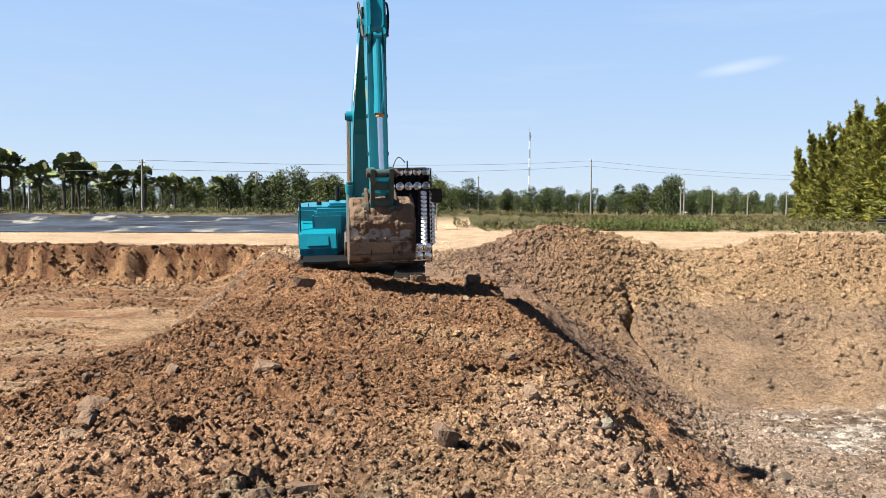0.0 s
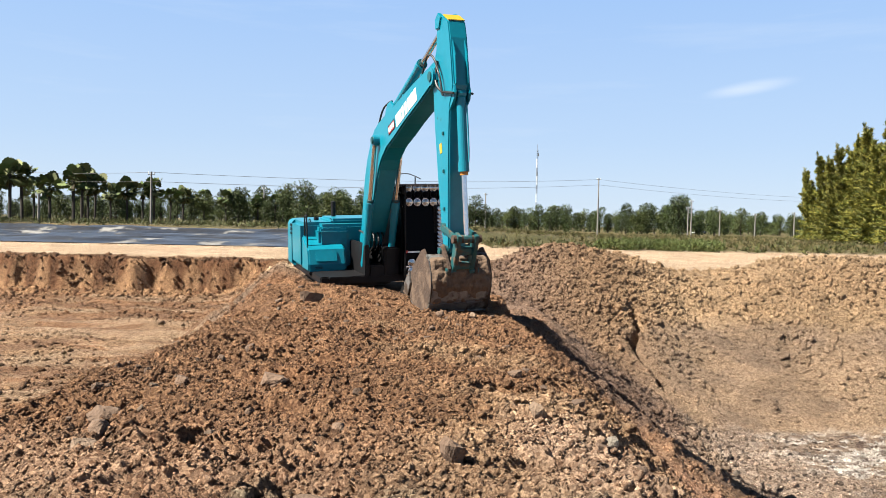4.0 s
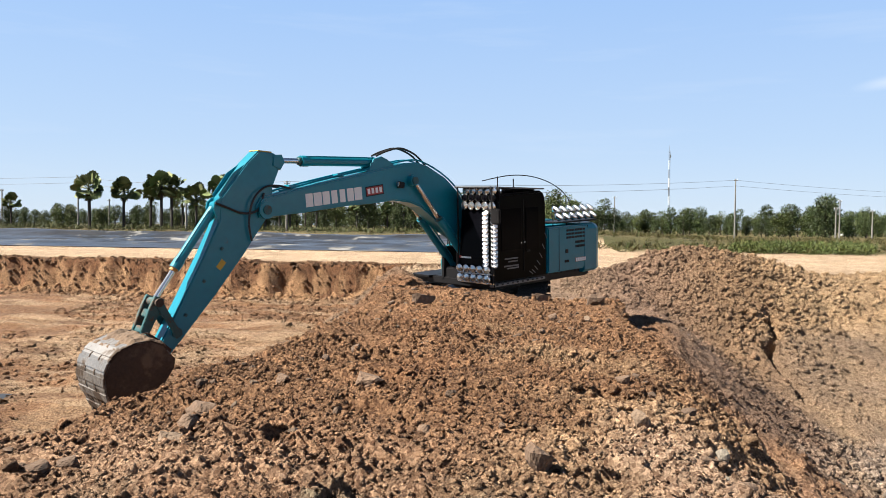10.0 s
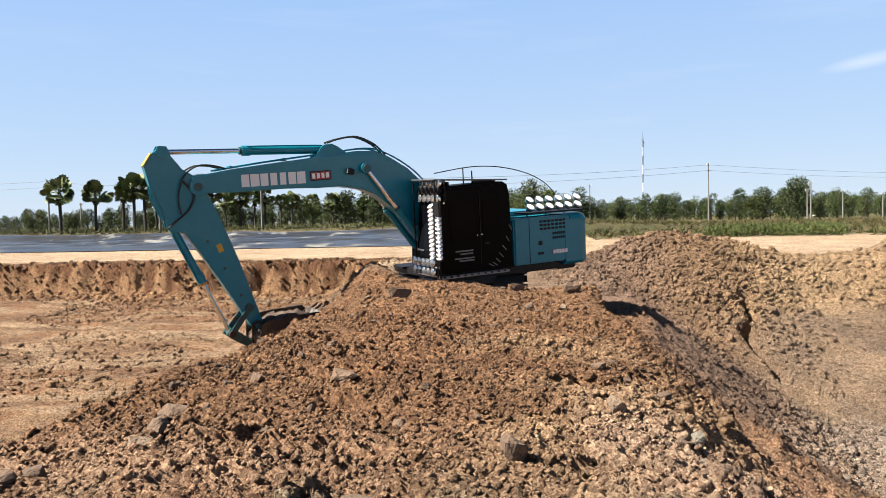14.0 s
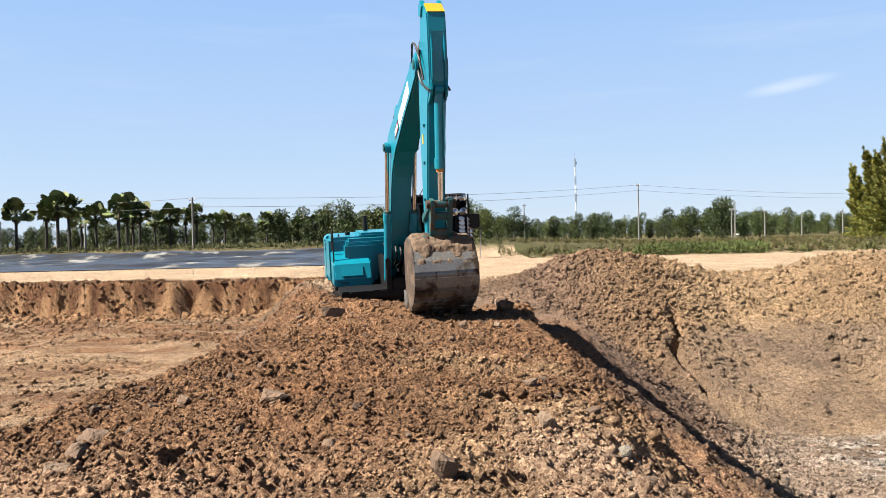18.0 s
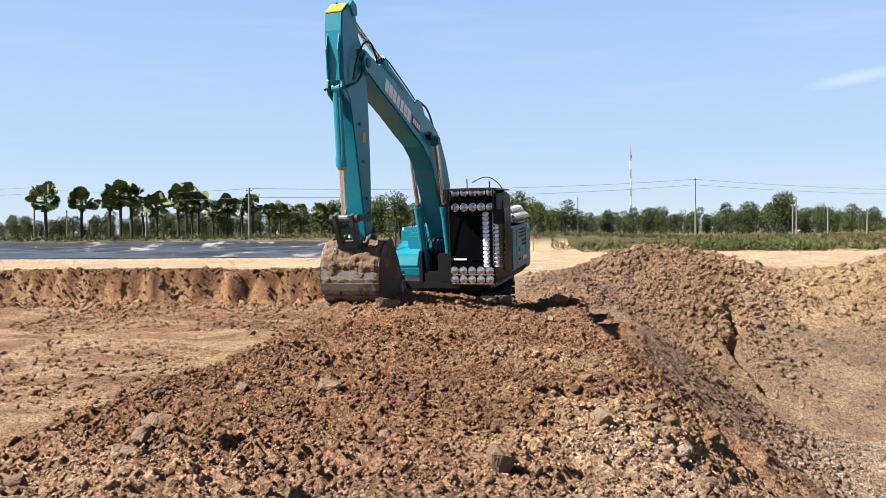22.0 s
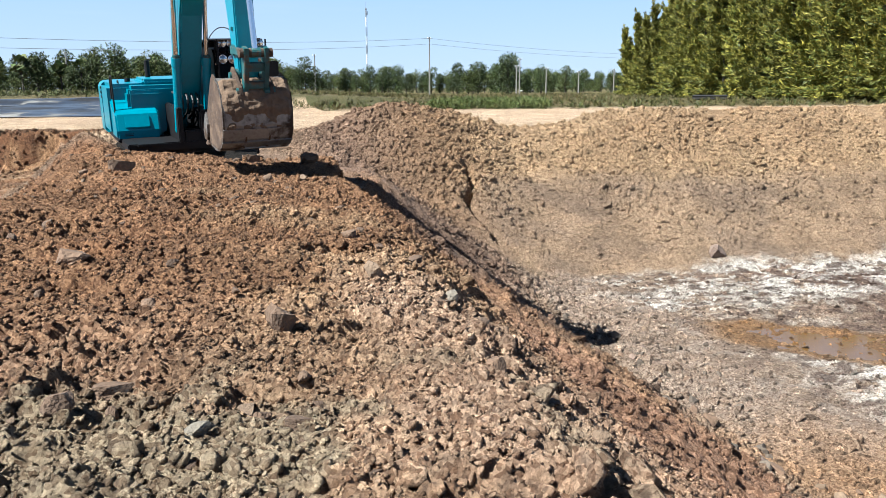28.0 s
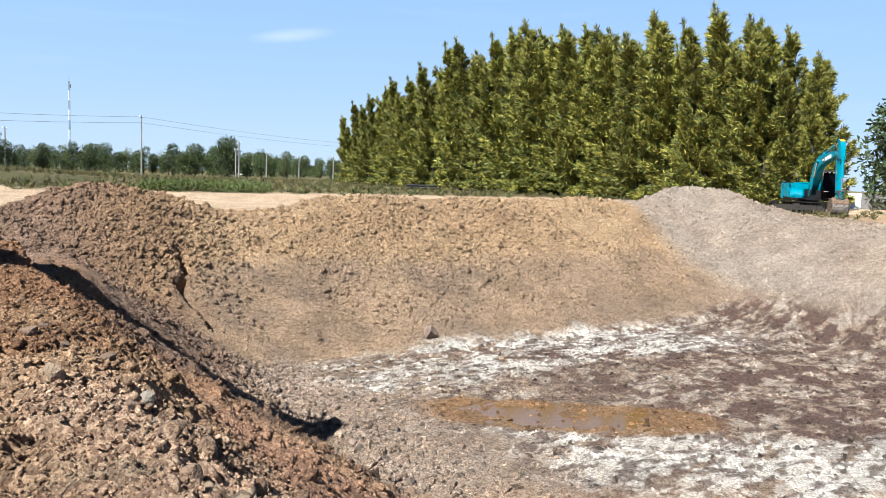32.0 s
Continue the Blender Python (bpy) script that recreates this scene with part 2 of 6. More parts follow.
    twice.inputs[1].default_value = 1.7
    l.new(n2.outputs["Fac"], twice.inputs[0])
    l.new(twice.outputs[0], both.inputs[2])
    l.new(both.outputs[0], dome.inputs[2])
    bp = n.new("ShaderNodeBump")
    bp.inputs["Strength"].default_value, bp.inputs["Distance"].default_value = 1.0, 0.07
    l.new(dome.outputs[0], bp.inputs["Height"])
    l.new(bp.outputs["Normal"], b.inputs["Normal"])
    return mat


def leaf_material(name, base, vary=0.5, other=None):
    mat = bpy.data.materials.new(name)
    n, l, b = nodes_of(mat)
    geo, info = n.new("ShaderNodeNewGeometry"), n.new("ShaderNodeObjectInfo")
    ramp = n.new("ShaderNodeMapRange")
    ramp.inputs["To Min"].default_value, ramp.inputs["To Max"].default_value = 1 - vary, 1 + vary
    l.new(geo.outputs["Random Per Island"], ramp.inputs["Value"])
    r2 = n.new("ShaderNodeMapRange")
    r2.inputs["To Min"].default_value, r2.inputs["To Max"].default_value = 0.75, 1.3
    l.new(info.outputs["Random"], r2.inputs["Value"])
    m = n.new("ShaderNodeMath")
    m.operation = "MULTIPLY"
    l.new(ramp.outputs["Result"], m.inputs[0])
    l.new(r2.outputs["Result"], m.inputs[1])
    sc = n.new("ShaderNodeVectorMath")
    sc.operation = "SCALE"
    sc.inputs[0].default_value = base
    if other:
        # a second hue by spray, dry or fresh; casuarina olive stands in for highlights
        again = n.new("ShaderNodeMath")
        again.operation = "MULTIPLY"
        again.inputs[1].default_value = 7.31
        part_of = n.new("ShaderNodeMath")
        part_of.operation = "FRACT"
        hue = n.new("ShaderNodeMix")
        hue.data_type = "RGBA"
        hue.inputs["A"].default_value, hue.inputs["B"].default_value = (*base, 1), (*other, 1)
        l.new(geo.outputs["Random Per Island"], again.inputs[0])
        l.new(again.outputs[0], part_of.inputs[0])
        l.new(part_of.outputs[0], hue.inputs["Factor"])
        l.new(hue.outputs["Result"], sc.inputs[0])
    l.new(m.outputs[0], sc.inputs["Scale"])
    l.new(sc.outputs["Vector"], b.inputs["Base Color"])
    b.inputs["Roughness"].default_value = 0.6
    b.inputs["Specular IOR Level"].default_value = 0.25
    b.inputs["Transmission Weight"].default_value = 0.0
    return mat


SOIL, CLOD = soil_material("earth"), soil_material("earth clods", True)
MUD = (0.06857, 0.04163, 0.02449)
TEAL = surface("teal paint", (0.0009796, 0.1396, 0.2008), 0.36, vary=0.1, scale=3, dirt_or_sheen=MUD, patch_amount=0.07, coat=0.15, spec=0.35)
TEAL_DARK = surface("worn teal steel", (0.004898, 0.05388, 0.05878), 0.5, vary=0.3, scale=6, dirt_or_sheen=MUD, patch_amount=0.35, patch_scale=4)
BLACK = surface("black paint", (0.006, 0.006, 0.007), 0.5, vary=0.3, scale=4, spec=0.2)
WRAP = surface("black film", (0.0012, 0.0012, 0.0015), 0.3, vary=0.3, scale=3, spec=0.04)
GLASS = surface("dark tinted glass", (0.002, 0.002, 0.003), 0.15, vary=0.1, scale=3, spec=0.03)
STEEL = surface("worn bucket steel", (0.17, 0.165, 0.16), 0.42, 0.6, vary=0.3, scale=7, bump=0.3, dirt_or_sheen=(0.05, 0.034, 0.024), patch_amount=0.5, patch_scale=2.2)
MUDDY = surface("mud-caked steel", (0.04408, 0.02694, 0.01763), 0.85, 0.1, vary=0.4, scale=7, bump=0.7, dirt_or_sheen=(0.09796, 0.06612, 0.04408), patch_amount=0.42, patch_scale=3)
DRYMUD = surface("dried tan mud", (0.09306, 0.06123, 0.03918), 0.95, vary=0.4, scale=4, bump=1.0, dirt_or_sheen=(0.07347, 0.04408, 0.02694), patch_amount=0.25, patch_scale=5)
CHROME = surface("chrome rod", (0.62, 0.62, 0.62), 0.18, 1.0, vary=0.05, scale=4)
LAMP_RIM = surface("chrome lamp shell", (0.75, 0.75, 0.76), 0.16, 1.0, vary=0.05, scale=9)
LAMP_GLASS = surface("lamp lens", (0.42, 0.43, 0.43), 0.16, 0.85, vary=0.3, scale=20)
# near-white lens colour stands in for the sun's glint on hood and column lamps
LENS_GLINT = surface("lamp lens with painted glint", (0.72, 0.73, 0.73), 0.2, 0.0, vary=0.1, scale=20)
RUBBER = surface("black hose rubber", (0.007347, 0.007347, 0.007837), 0.55, vary=0.3, scale=12)
ORANGE = surface("orange seal", (0.3674, 0.1469, 0.01469), 0.5, vary=0.15)
YELLOW = surface("yellow warning paint", (0.3674, 0.2351, 0.01469), 0.45, vary=0.15)
WHITE = surface("white vinyl", (0.6, 0.62, 0.62), 0.4, vary=0.08)
RED = surface("red vinyl", (0.2449, 0.01469, 0.01469), 0.4, vary=0.12)
GREYVINYL = surface("grey vinyl", (0.09796, 0.1029, 0.1078), 0.4, vary=0.12)
TRACK = surface("muddy track steel", (0.02449, 0.02204, 0.01959), 0.6, 0.4, vary=0.4, scale=8, dirt_or_sheen=MUD, patch_amount=0.2, patch_scale=3)
CONCRETE = surface("pole concrete", (0.1469, 0.142, 0.1322), 0.85, vary=0.2, scale=2)
GALV = surface("galvanised steel", (0.1763, 0.1763, 0.1812), 0.45, 0.6, vary=0.15)
# the liner's grey patches paint in the silvery sheen of its folds
LINER = surface("black pond liner", (0.0237, 0.02449, 0.02607), 0.32, vary=0.7, scale=0.9, bump=0.8, dirt_or_sheen=(0.15, 0.15, 0.145), patch_amount=0.34, patch_scale=0.25)
BARK = surface("grey bark", (0.02449, 0.02057, 0.01714), 0.9, vary=0.4, scale=5, bump=0.4)
PALM_LEAF = leaf_material("palm leaf", (0.03967, 0.06612, 0.01984), 0.55, (0.1058, 0.1124, 0.04629))
# the olive second colour paints sunlit highlights into the needles
PINE = leaf_material("casuarina needles", (0.038, 0.062, 0.013), 0.55, (0.21, 0.185, 0.032))
LEAF_A = leaf_material("dark broad leaf", (0.02315, 0.04298, 0.01191), 0.5, (0.03967, 0.04959, 0.01454))
LEAF_B = leaf_material("bright broad leaf", (0.03306, 0.0562, 0.01322), 0.5, (0.06612, 0.07274, 0.01984))
SCRUB = leaf_material("scrub leaf", (0.02645, 0.03967, 0.009922), 0.5, (0.06612, 0.06282, 0.01984))
DRY = leaf_material("dry grass", (0.08595, 0.06612, 0.02645), 0.5, (0.04629, 0.0562, 0.01454))
PUDDLE = surface("muddy orange water", (0.09306, 0.05143, 0.01714), 0.09, vary=0.2, scale=1.5)
WATERDARK = surface("dark seep water", (0.01469, 0.01273, 0.008327), 0.4, vary=0.3, scale=1.5)
STONEWALL = surface("grey block wall", (0.1176, 0.1127, 0.1078), 0.9, vary=0.25, scale=1.5)
PIPE = surface("black plastic pipe", (0.005878, 0.005878, 0.006367), 0.35, vary=0.3, scale=1)


# ---- mesh helpers ----
def part(name, bm, mat, parent=None, label="", smooth=False):
    me = bpy.data.meshes.new(name)
    bm.to_mesh(me)
    bm.free()
    me.materials.append(mat)
    if smooth:
        me.polygons.foreach_set("use_smooth", [True] * len(me.polygons))
    ob = new(name, me)
    if parent:
        ob.parent = parent
    if label:
        tagged(ob, label)
    return ob


def thing(name, m, label, category, group="", kind=""):
    ob = new(name)
    ob.matrix_basis = m
    return tagged(ob, label, category, group, kind)


def add_box(bm, size, centre, bevel=0.015, turn=None):
    made = bmesh.ops.create_cube(bm, size=1.0)["verts"]
    m = Matrix.Translation(centre) @ (turn or Matrix.Identity(4)) @ Matrix.Diagonal((*size, 1))
    bmesh.ops.transform(bm, matrix=m, verts=made)
    if bevel:
        edges = list({e for v in made for e in v.link_edges})
        bmesh.ops.bevel(bm, geom=edges, offset=min(bevel, min(size) * 0.4), segments=2, affect="EDGES", clamp_overlap=True)
    return bm


def box(size, centre, bevel=0.015, turn=None):
    return add_box(bmesh.new(), size, centre, bevel, turn)


def add_prism(bm, outline, y0, y1, bevel=0.02):
    """An outline in x and z, drawn out from y0 to y1."""
    front = [bm.verts.new((x, y0, z)) for x, z in outline]
    back = [bm.verts.new((x, y1, z)) for x, z in outline]
    k = len(outline)
    faces = [bm.faces.new(front), bm.faces.new(back[::-1])]
    for i in range(k):
        faces.append(bm.faces.new((front[i], back[i], back[(i + 1) % k], front[(i + 1) % k])))
    bmesh.ops.recalc_face_normals(bm, faces=faces)
    if bevel:
        rim = [e for f in faces[:2] for e in f.edges]
        bmesh.ops.bevel(bm, geom=rim, offset=bevel, segments=2, affect="EDGES", clamp_overlap=True)
    return bm


def prism(outline, y0, y1, bevel=0.02):
    return add_prism(bmesh.new(), outline, y0, y1, bevel)


def add_rod(bm, a, b, r, sides=14, r2=None):
    a, b = Vector(a), Vector(b)
    made = bmesh.ops.create_cone(bm, cap_ends=True, segments=sides, radius1=r, radius2=r if r2 is None else r2, depth=(b - a).length)["verts"]
    m = Matrix.Translation((a + b) / 2) @ (b - a).to_track_quat("Z", "Y").to_matrix().to_4x4()
    bmesh.ops.transform(bm, matrix=m, verts=made)
    return bm


def rod(a, b, r, sides=14, r2=None):
    return add_rod(bmesh.new(), a, b, r, sides, r2)


def tube(points, r, sides=6):
    bm = bmesh.new()
    pts = [Vector(p) for p in points]
    rings = []
    for i, p in enumerate(pts):
        ahead = (pts[min(i + 1, len(pts) - 1)] - pts[max(i - 1, 0)]).normalized()
        side = ahead.cross(Vector((0.13, 0.21, 0.97))).normalized()
        up = side.cross(ahead)
        rings.append([bm.verts.new(p + r * (math.cos(a) * side + math.sin(a) * up)) for a in (2 * math.pi * k / sides for k in range(sides))])
    for one, two in zip(rings, rings[1:]):
        for k in range(sides):
            bm.faces.new((one[k], one[(k + 1) % sides], two[(k + 1) % sides], two[k]))
    bm.faces.new(rings[0][::-1])
    bm.faces.new(rings[-1])
    return bm


def smooth_line(points, steps=6):
    """A rounded line through points."""
    pts = [Vector(p) for p in points]
    out = []
    for i in range(len(pts) - 1):
        p0, p1, p2, p3 = pts[max(i - 1, 0)], pts[i], pts[i + 1], pts[min(i + 2, len(pts) - 1)]
        for k in range(steps):
            t = k / steps
            out.append(0.5 * (2 * p1 + (p2 - p0) * t + (2 * p0 - 5 * p1 + 4 * p2 - p3) * t * t + (3 * p1 - p0 - 3 * p2 + p3) * t ** 3))
    return out + [pts[-1]]


def mesh_object(name, verts, faces, mat, parent=None, smooth=False, soil=None):
    """A mesh from arrays; soil: a colour for each vertex."""
    me = bpy.data.meshes.new(name)
    verts = np.ascontiguousarray(verts, np.float32)
    faces = np.ascontiguousarray(faces, np.int32)
    k = faces.shape[1]
    me.vertices.add(len(verts))
    me.vertices.foreach_set("co", verts.ravel())
    me.loops.add(faces.size)
    me.loops.foreach_set("vertex_index", faces.ravel())
    me.polygons.add(len(faces))
    me.polygons.foreach_set("loop_start", np.arange(0, faces.size, k, dtype=np.int32))
    me.polygons.foreach_set("loop_total", np.full(len(faces), k, np.int32))
    if smooth:
        me.polygons.foreach_set("use_smooth", np.ones(len(faces), bool))
    if soil is not None:
        at = me.attributes.new("soil", "FLOAT_COLOR", "POINT")
        at.data.foreach_set("color", np.c_[soil, np.ones(len(soil))].astype(np.float32).ravel())
    me.update()
    me.validate()
    me.materials.append(mat)
    ob = new(name, me)
    if parent:
        ob.parent = parent
    return ob


# ---- the ground ----
def step(a, b, v):
    t = np.clip((v - a) / (b - a), 0, 1)
    return t * t * (3 - 2 * t)


def lattice(ix, iy, seed):
    h = (ix.astype(np.int64) * 374761393 + iy.astype(np.int64) * 668265263 + seed * 974711) & 0xFFFFFFFF
    h = ((h ^ (h >> 13)) * 1274126177) & 0xFFFFFFFF
    return ((h ^ (h >> 16)) & 0xFFFFFF) / float(0xFFFFFF)


def vnoise(x, y, size, seed=0):
    """Smooth noise from 0 to 1 with humps of about that size."""
    x, y = x / size, y / size
    x0, y0 = np.floor(x).astype(np.int64), np.floor(y).astype(np.int64)
    fx, fy = x - x0, y - y0
    fx, fy = fx * fx * (3 - 2 * fx), fy * fy * (3 - 2 * fy)
    a, b = lattice(x0, y0, seed), lattice(x0 + 1, y0, seed)
    c, d = lattice(x0, y0 + 1, seed), lattice(x0 + 1, y0 + 1, seed)
    return (a * (1 - fx) + b * fx) * (1 - fy) + (c * (1 - fx) + d * fx) * fy


def fnoise(x, y, size, octaves=4, seed=0):
    out, amp, tot = 0.0, 1.0, 0.0
    for k in range(octaves):
        c, s = math.cos(0.6 * k), math.sin(0.6 * k)
        out = out + amp * vnoise(c * x - s * y, s * x + c * y, size / 2 ** k, seed + 17 * k)
        tot += amp
        amp *= 0.55
    return out / tot


def smax(a, b, k=0.25):
    h = np.clip(0.5 + 0.5 * (a - b) / k, 0, 1)
    return b * (1 - h) + a * h + k * h * (1 - h)


def smin(a, b, k=0.25):
    return -smax(-a, -b, k)


FLOOR_R, FLOOR_L, FIELD = -3.9, -1.75, -0.32


def heap(x, y, cx, cy, rx, ry, h):
    return h * np.exp(-(((x - cx) / rx) ** 2 + ((y - cy) / ry) ** 2))


def left_edge(y):
    return np.interp(y, [-40, 5, 12, 16, 18, 21, 24, 30, 36], [-3.4, -3.2, -3.0, -3.1, -3.8, -4.4, -4.5, -4.9, -6.5])


def pool(x, y):
    """1 in the hollow of the pit floor that holds water, 0 outside."""
    u, v = 0.82 * (x - 12.1) - 0.57 * (y - 15.75), 0.57 * (x - 12.1) + 0.82 * (y - 15.75)
    return np.exp(-((u / 3.4) ** 4 + (v / 1.15) ** 4))


def land(x, y):
    """The shape of the dug ground without its clods."""
    spine = np.interp(y, [-40, 0, 4.5, 6.5, 9, 12, 14.5, 16.4, 17.6, 19.0, 20.0, 26, 33, 60], [-0.3, -0.1, 0.08, 0.12, 0.03, 0.0, 0.06, 0.12, -0.1, -0.66, -0.76, -0.74, -0.38, FIELD])
    near = step(36, 30, y) * step(-8, -4.5, x) * step(9, 4, x)
    top = FIELD + (spine - FIELD) * near
    top = top + 0.1 * np.exp(-((x + 1.0) / 1.6) ** 2) * step(4, 7, y) * step(17, 14, y)
    # lumps of spoil pushed up before the tracks
    top = top + heap(x, y, -2.5, 15.8, 1.1, 1.1, 0.2) + heap(x, y, -3.3, 18.3, 1.0, 1.1, 0.85) + heap(x, y, -0.6, 16.6, 1.6, 0.7, 0.1)
    # raised bank with trees behind the lined pond
    top = top + 0.9 * step(86, 93, y) * step(30, 0, x)
    # spoil thrown up along the far bank
    crest = 0.75 * step(9.5, 13.5, x) * step(31, 26, x) + 0.45 * step(24, 30, x) * step(39, 34, x)
    top = top + crest * np.exp(-((y - 31.2) / 2.2) ** 2)
    top = top + heap(x, y, 4.3, 30.2, 2.8, 2.3, 1.3) + heap(x, y, 7.2, 31.5, 1.6, 1.6, 0.25)
    top = top + heap(x, y, 34.5, 31.0, 3.4, 3.0, 1.45) + heap(x, y, 38.5, 29.5, 3.0, 2.6, 0.35)
    # deep pit
    edge = 1.0 + 0.35 * (fnoise(x, y, 3.0, 2, 3) - 0.5) + 0.3 * step(14, 19, y)
    ramp = 0.15 - (x - edge) * 0.72
    ledge = step(12.5, 15.5, y) * step(21.5, 18.5, y)
    ramp = ramp - 0.62 * ledge * step(0.0, 0.28, x - edge)
    bank = -0.1 + 0.55 * step(10, 13, x) - (30.4 - y) * 0.545 + 0.35 * (fnoise(x, y, 4.0, 2, 8) - 0.5) + 0.9 * np.exp(-((x - 4.6) / 2.6) ** 2)
    east = -0.5 - (35.5 - x - 0.25 * (y - 14)) * 0.40
    south = -0.3 - (y + 22) * 0.5
    deep = smax(smax(smax(smax(np.full(x.shape, FLOOR_R), ramp, 0.5), bank, 0.4), east, 0.8), south, 0.5)
    deep = deep + 0.25 * (fnoise(x, y, 5, 3, 21) - 0.5) * (1 - pool(x, y)) - 0.06 * pool(x, y) + 0.16 * pool(x, y) * (1 - pool(x, y)) + 0.05 * (fnoise(x * 0.5 + y * 0.2, y * 1.6, 0.8, 3, 22) - 0.5) * pool(x, y)
    out = np.where(x > -2, smin(top, deep, 0.18), top)
    # shallow pit
    le = left_edge(y)
    side = 0.05 - (le - x) * np.interp(y, [12, 20, 28], [0.9, 0.85, 0.7])
    ribs = 0.5 * (fnoise(x, 0 * y, 0.8, 4, 33) - 0.5) + 0.35 * (fnoise(x, y, 0.5, 3, 34) - 0.5)
    wall = FIELD - (37.2 + 1.2 * (fnoise(x, y, 6, 3, 31) - 0.5) + ribs - 0.03 * (x + 20) - y) * 4.5
    west = FIELD - (x + 60) * 0.6
    back = -0.2 - (y + 18) * 0.6
    shallow = smax(smax(smax(smax(np.full(x.shape, FLOOR_L), side, 0.3), wall, 0.12), west, 0.4), back, 0.4)
    shallow = shallow + 0.22 * (fnoise(x, y, 4.5, 3, 41) - 0.5)
    return np.where(x < -2, smin(out, shallow, 0.12), out)


def rough_zone(x, y):
    """How cloddy the ground is, 0 to 1."""
    z = land(x, y)
    ridge = step(-6.2, -4.8, x) * step(7.5, 5.0, x) * (0.25 + 0.75 * step(25, 20, y)) * step(36, 33, y)
    bank = (0.5 + 0.5 * step(24.5, 26.5, y)) * step(22.3, 23.3, y) * step(34, 32.5, y) * step(0.5, 3, x) * step(47, 40, x)
    wall = step(33.5, 35.5, y) * step(40, 38.3, y) * step(-5, -8, x)
    floor = 0.42 * step(-2.8, -3.4, z) * (1 - 0.25 * pool(x, y))
    tip = 0.75 * step(26, 29, x) * step(47, 42, x) * step(8, 12, y) * step(36, 33.5, y)
    left = 0.85 * step(-0.9, -1.3, z) * (x < -3) * (0.6 + 0.4 * step(0.45, 0.62, fnoise(x, y, 5, 3, 55)))
    return np.clip(np.maximum.reduce([ridge, bank, 0.9 * wall, floor, left, tip]) * step(2.7, 3.9, y) + 0.03, 0, 1)


def crumbs(x, y, size, seed=0, fill=0.75):
    """Separate rounded lumps of uneven size standing on a plane, 0 to 1."""
    cx, cy = np.floor(x / size).astype(np.int64), np.floor(y / size).astype(np.int64)
    best = np.zeros(x.shape)
    for dx in (-1, 0, 1):
        for dy in (-1, 0, 1):
            px = (cx + dx + lattice(cx + dx, cy + dy, seed)) * size
            py = (cy + dy + lattice(cx + dx, cy + dy, seed + 5)) * size
            r = size * fill * (0.3 + 0.7 * lattice(cx + dx, cy + dy, seed + 9))
            q = lattice(cx + dx, cy + dy, seed + 13)
            ex, ey = (x - px) * (0.75 + 0.5 * q), (y - py) * (1.25 - 0.5 * q)
            d = (np.abs(ex) ** 3 + np.abs(ey) ** 3) / r ** 3
            tilt = 1 + 1.1 * ((q - 0.5) * ex + (lattice(cx + dx, cy + dy, seed + 21) - 0.5) * ey) / r
            best = np.maximum(best, r / size * tilt * np.cbrt(np.clip(1 - d, 0, 1)))
    return best


def relief(x, y):
    k = rough_zone(x, y)
    soft = fnoise(x, y, 1.5, 3, 61)
    coarse = 0.4 + 0.9 * step(0.4, 0.7, fnoise(x, y, 2.2, 2, 5))
    wx = x + 0.07 * (fnoise(x, y, 0.11, 4, 91) - 0.5)
    wy = y + 0.07 * (fnoise(x, y, 0.11, 4, 92) - 0.5)
    rough, amp, size = 0.0, 1.0, 0.36
    for o in range(5):
        c, s = math.cos(0.9 * o), math.sin(0.9 * o)
        rough = rough + amp * (0.5 - np.abs(vnoise(c * wx - s * wy, s * wx + c * wy, size, 64 + o) * 2 - 1))
        amp, size = amp * 0.72, size * 0.5
    gaps = step(0.585, 0.64, fnoise(x * 0.7, y * 1.4, 0.4, 4, 66))
    near = step(10.5, 7.5, y) * (np.abs(x) < 3)
    clumps = 0.13 * (fnoise(wx, wy, 0.55, 3, 67) - 0.5) * coarse
    small = 0.014 * crumbs(wx, wy, 0.05, 75, 0.85) + 0.014 * crumbs(wx, wy, 0.031, 76, 0.9)
    z = 0.2 * (soft - 0.5) + clumps + 0.052 * rough * (0.5 + 0.5 * coarse) + coarse * 0.07 * crumbs(wx, wy, 0.3, 71, 0.36) + 0.042 * crumbs(wx, wy, 0.15, 72, 0.42) + 0.02 * crumbs(wx, wy, 0.085, 73, 0.6) + small * near - 0.08 * gaps - 0.03
    big = (0.26 * crumbs(wx, wy, 0.5, 74, 0.5) + 0.12 * crumbs(wx, wy, 0.26, 77, 0.6)) * step(0.3, 0.5, fnoise(x, y, 2.4, 3, 301)) * step(25.2, 26.8, y + 0.8 * (soft - 0.5)) * (x > 0) * (0.5 + 0.15 * step(9.0, 6.5, x))
    far = step(45, 60, np.hypot(x, y))
    gully = -0.1 * step(0.5, 0.6, fnoise(x, y * 0.35, 0.9, 4, 97)) * step(34.8, 36.0, y) * step(37.9, 37.0, y) * (x < -5)
    field = 0.05 * (fnoise(x, y, 2.5, 4, 81) - 0.5)
    ruts = 0.26 * (fnoise(x * 0.3 + y * 0.1, y, 0.8, 5, 83) - 0.5) * (x < -4) * step(37, 35, y)
    cut = -0.75 * np.exp(-((x - 6.2 - 0.6 * (vnoise(y, y * 0, 0.7, 4) - 0.5)) / 0.13) ** 2) * step(23.9, 24.6, y) * step(28.2, 26.8, y)
    return (k * (z + big)) * (1 - far) + gully + field + ruts + cut


def ground_z(x, y):
    return land(x, y) + relief(x, y)


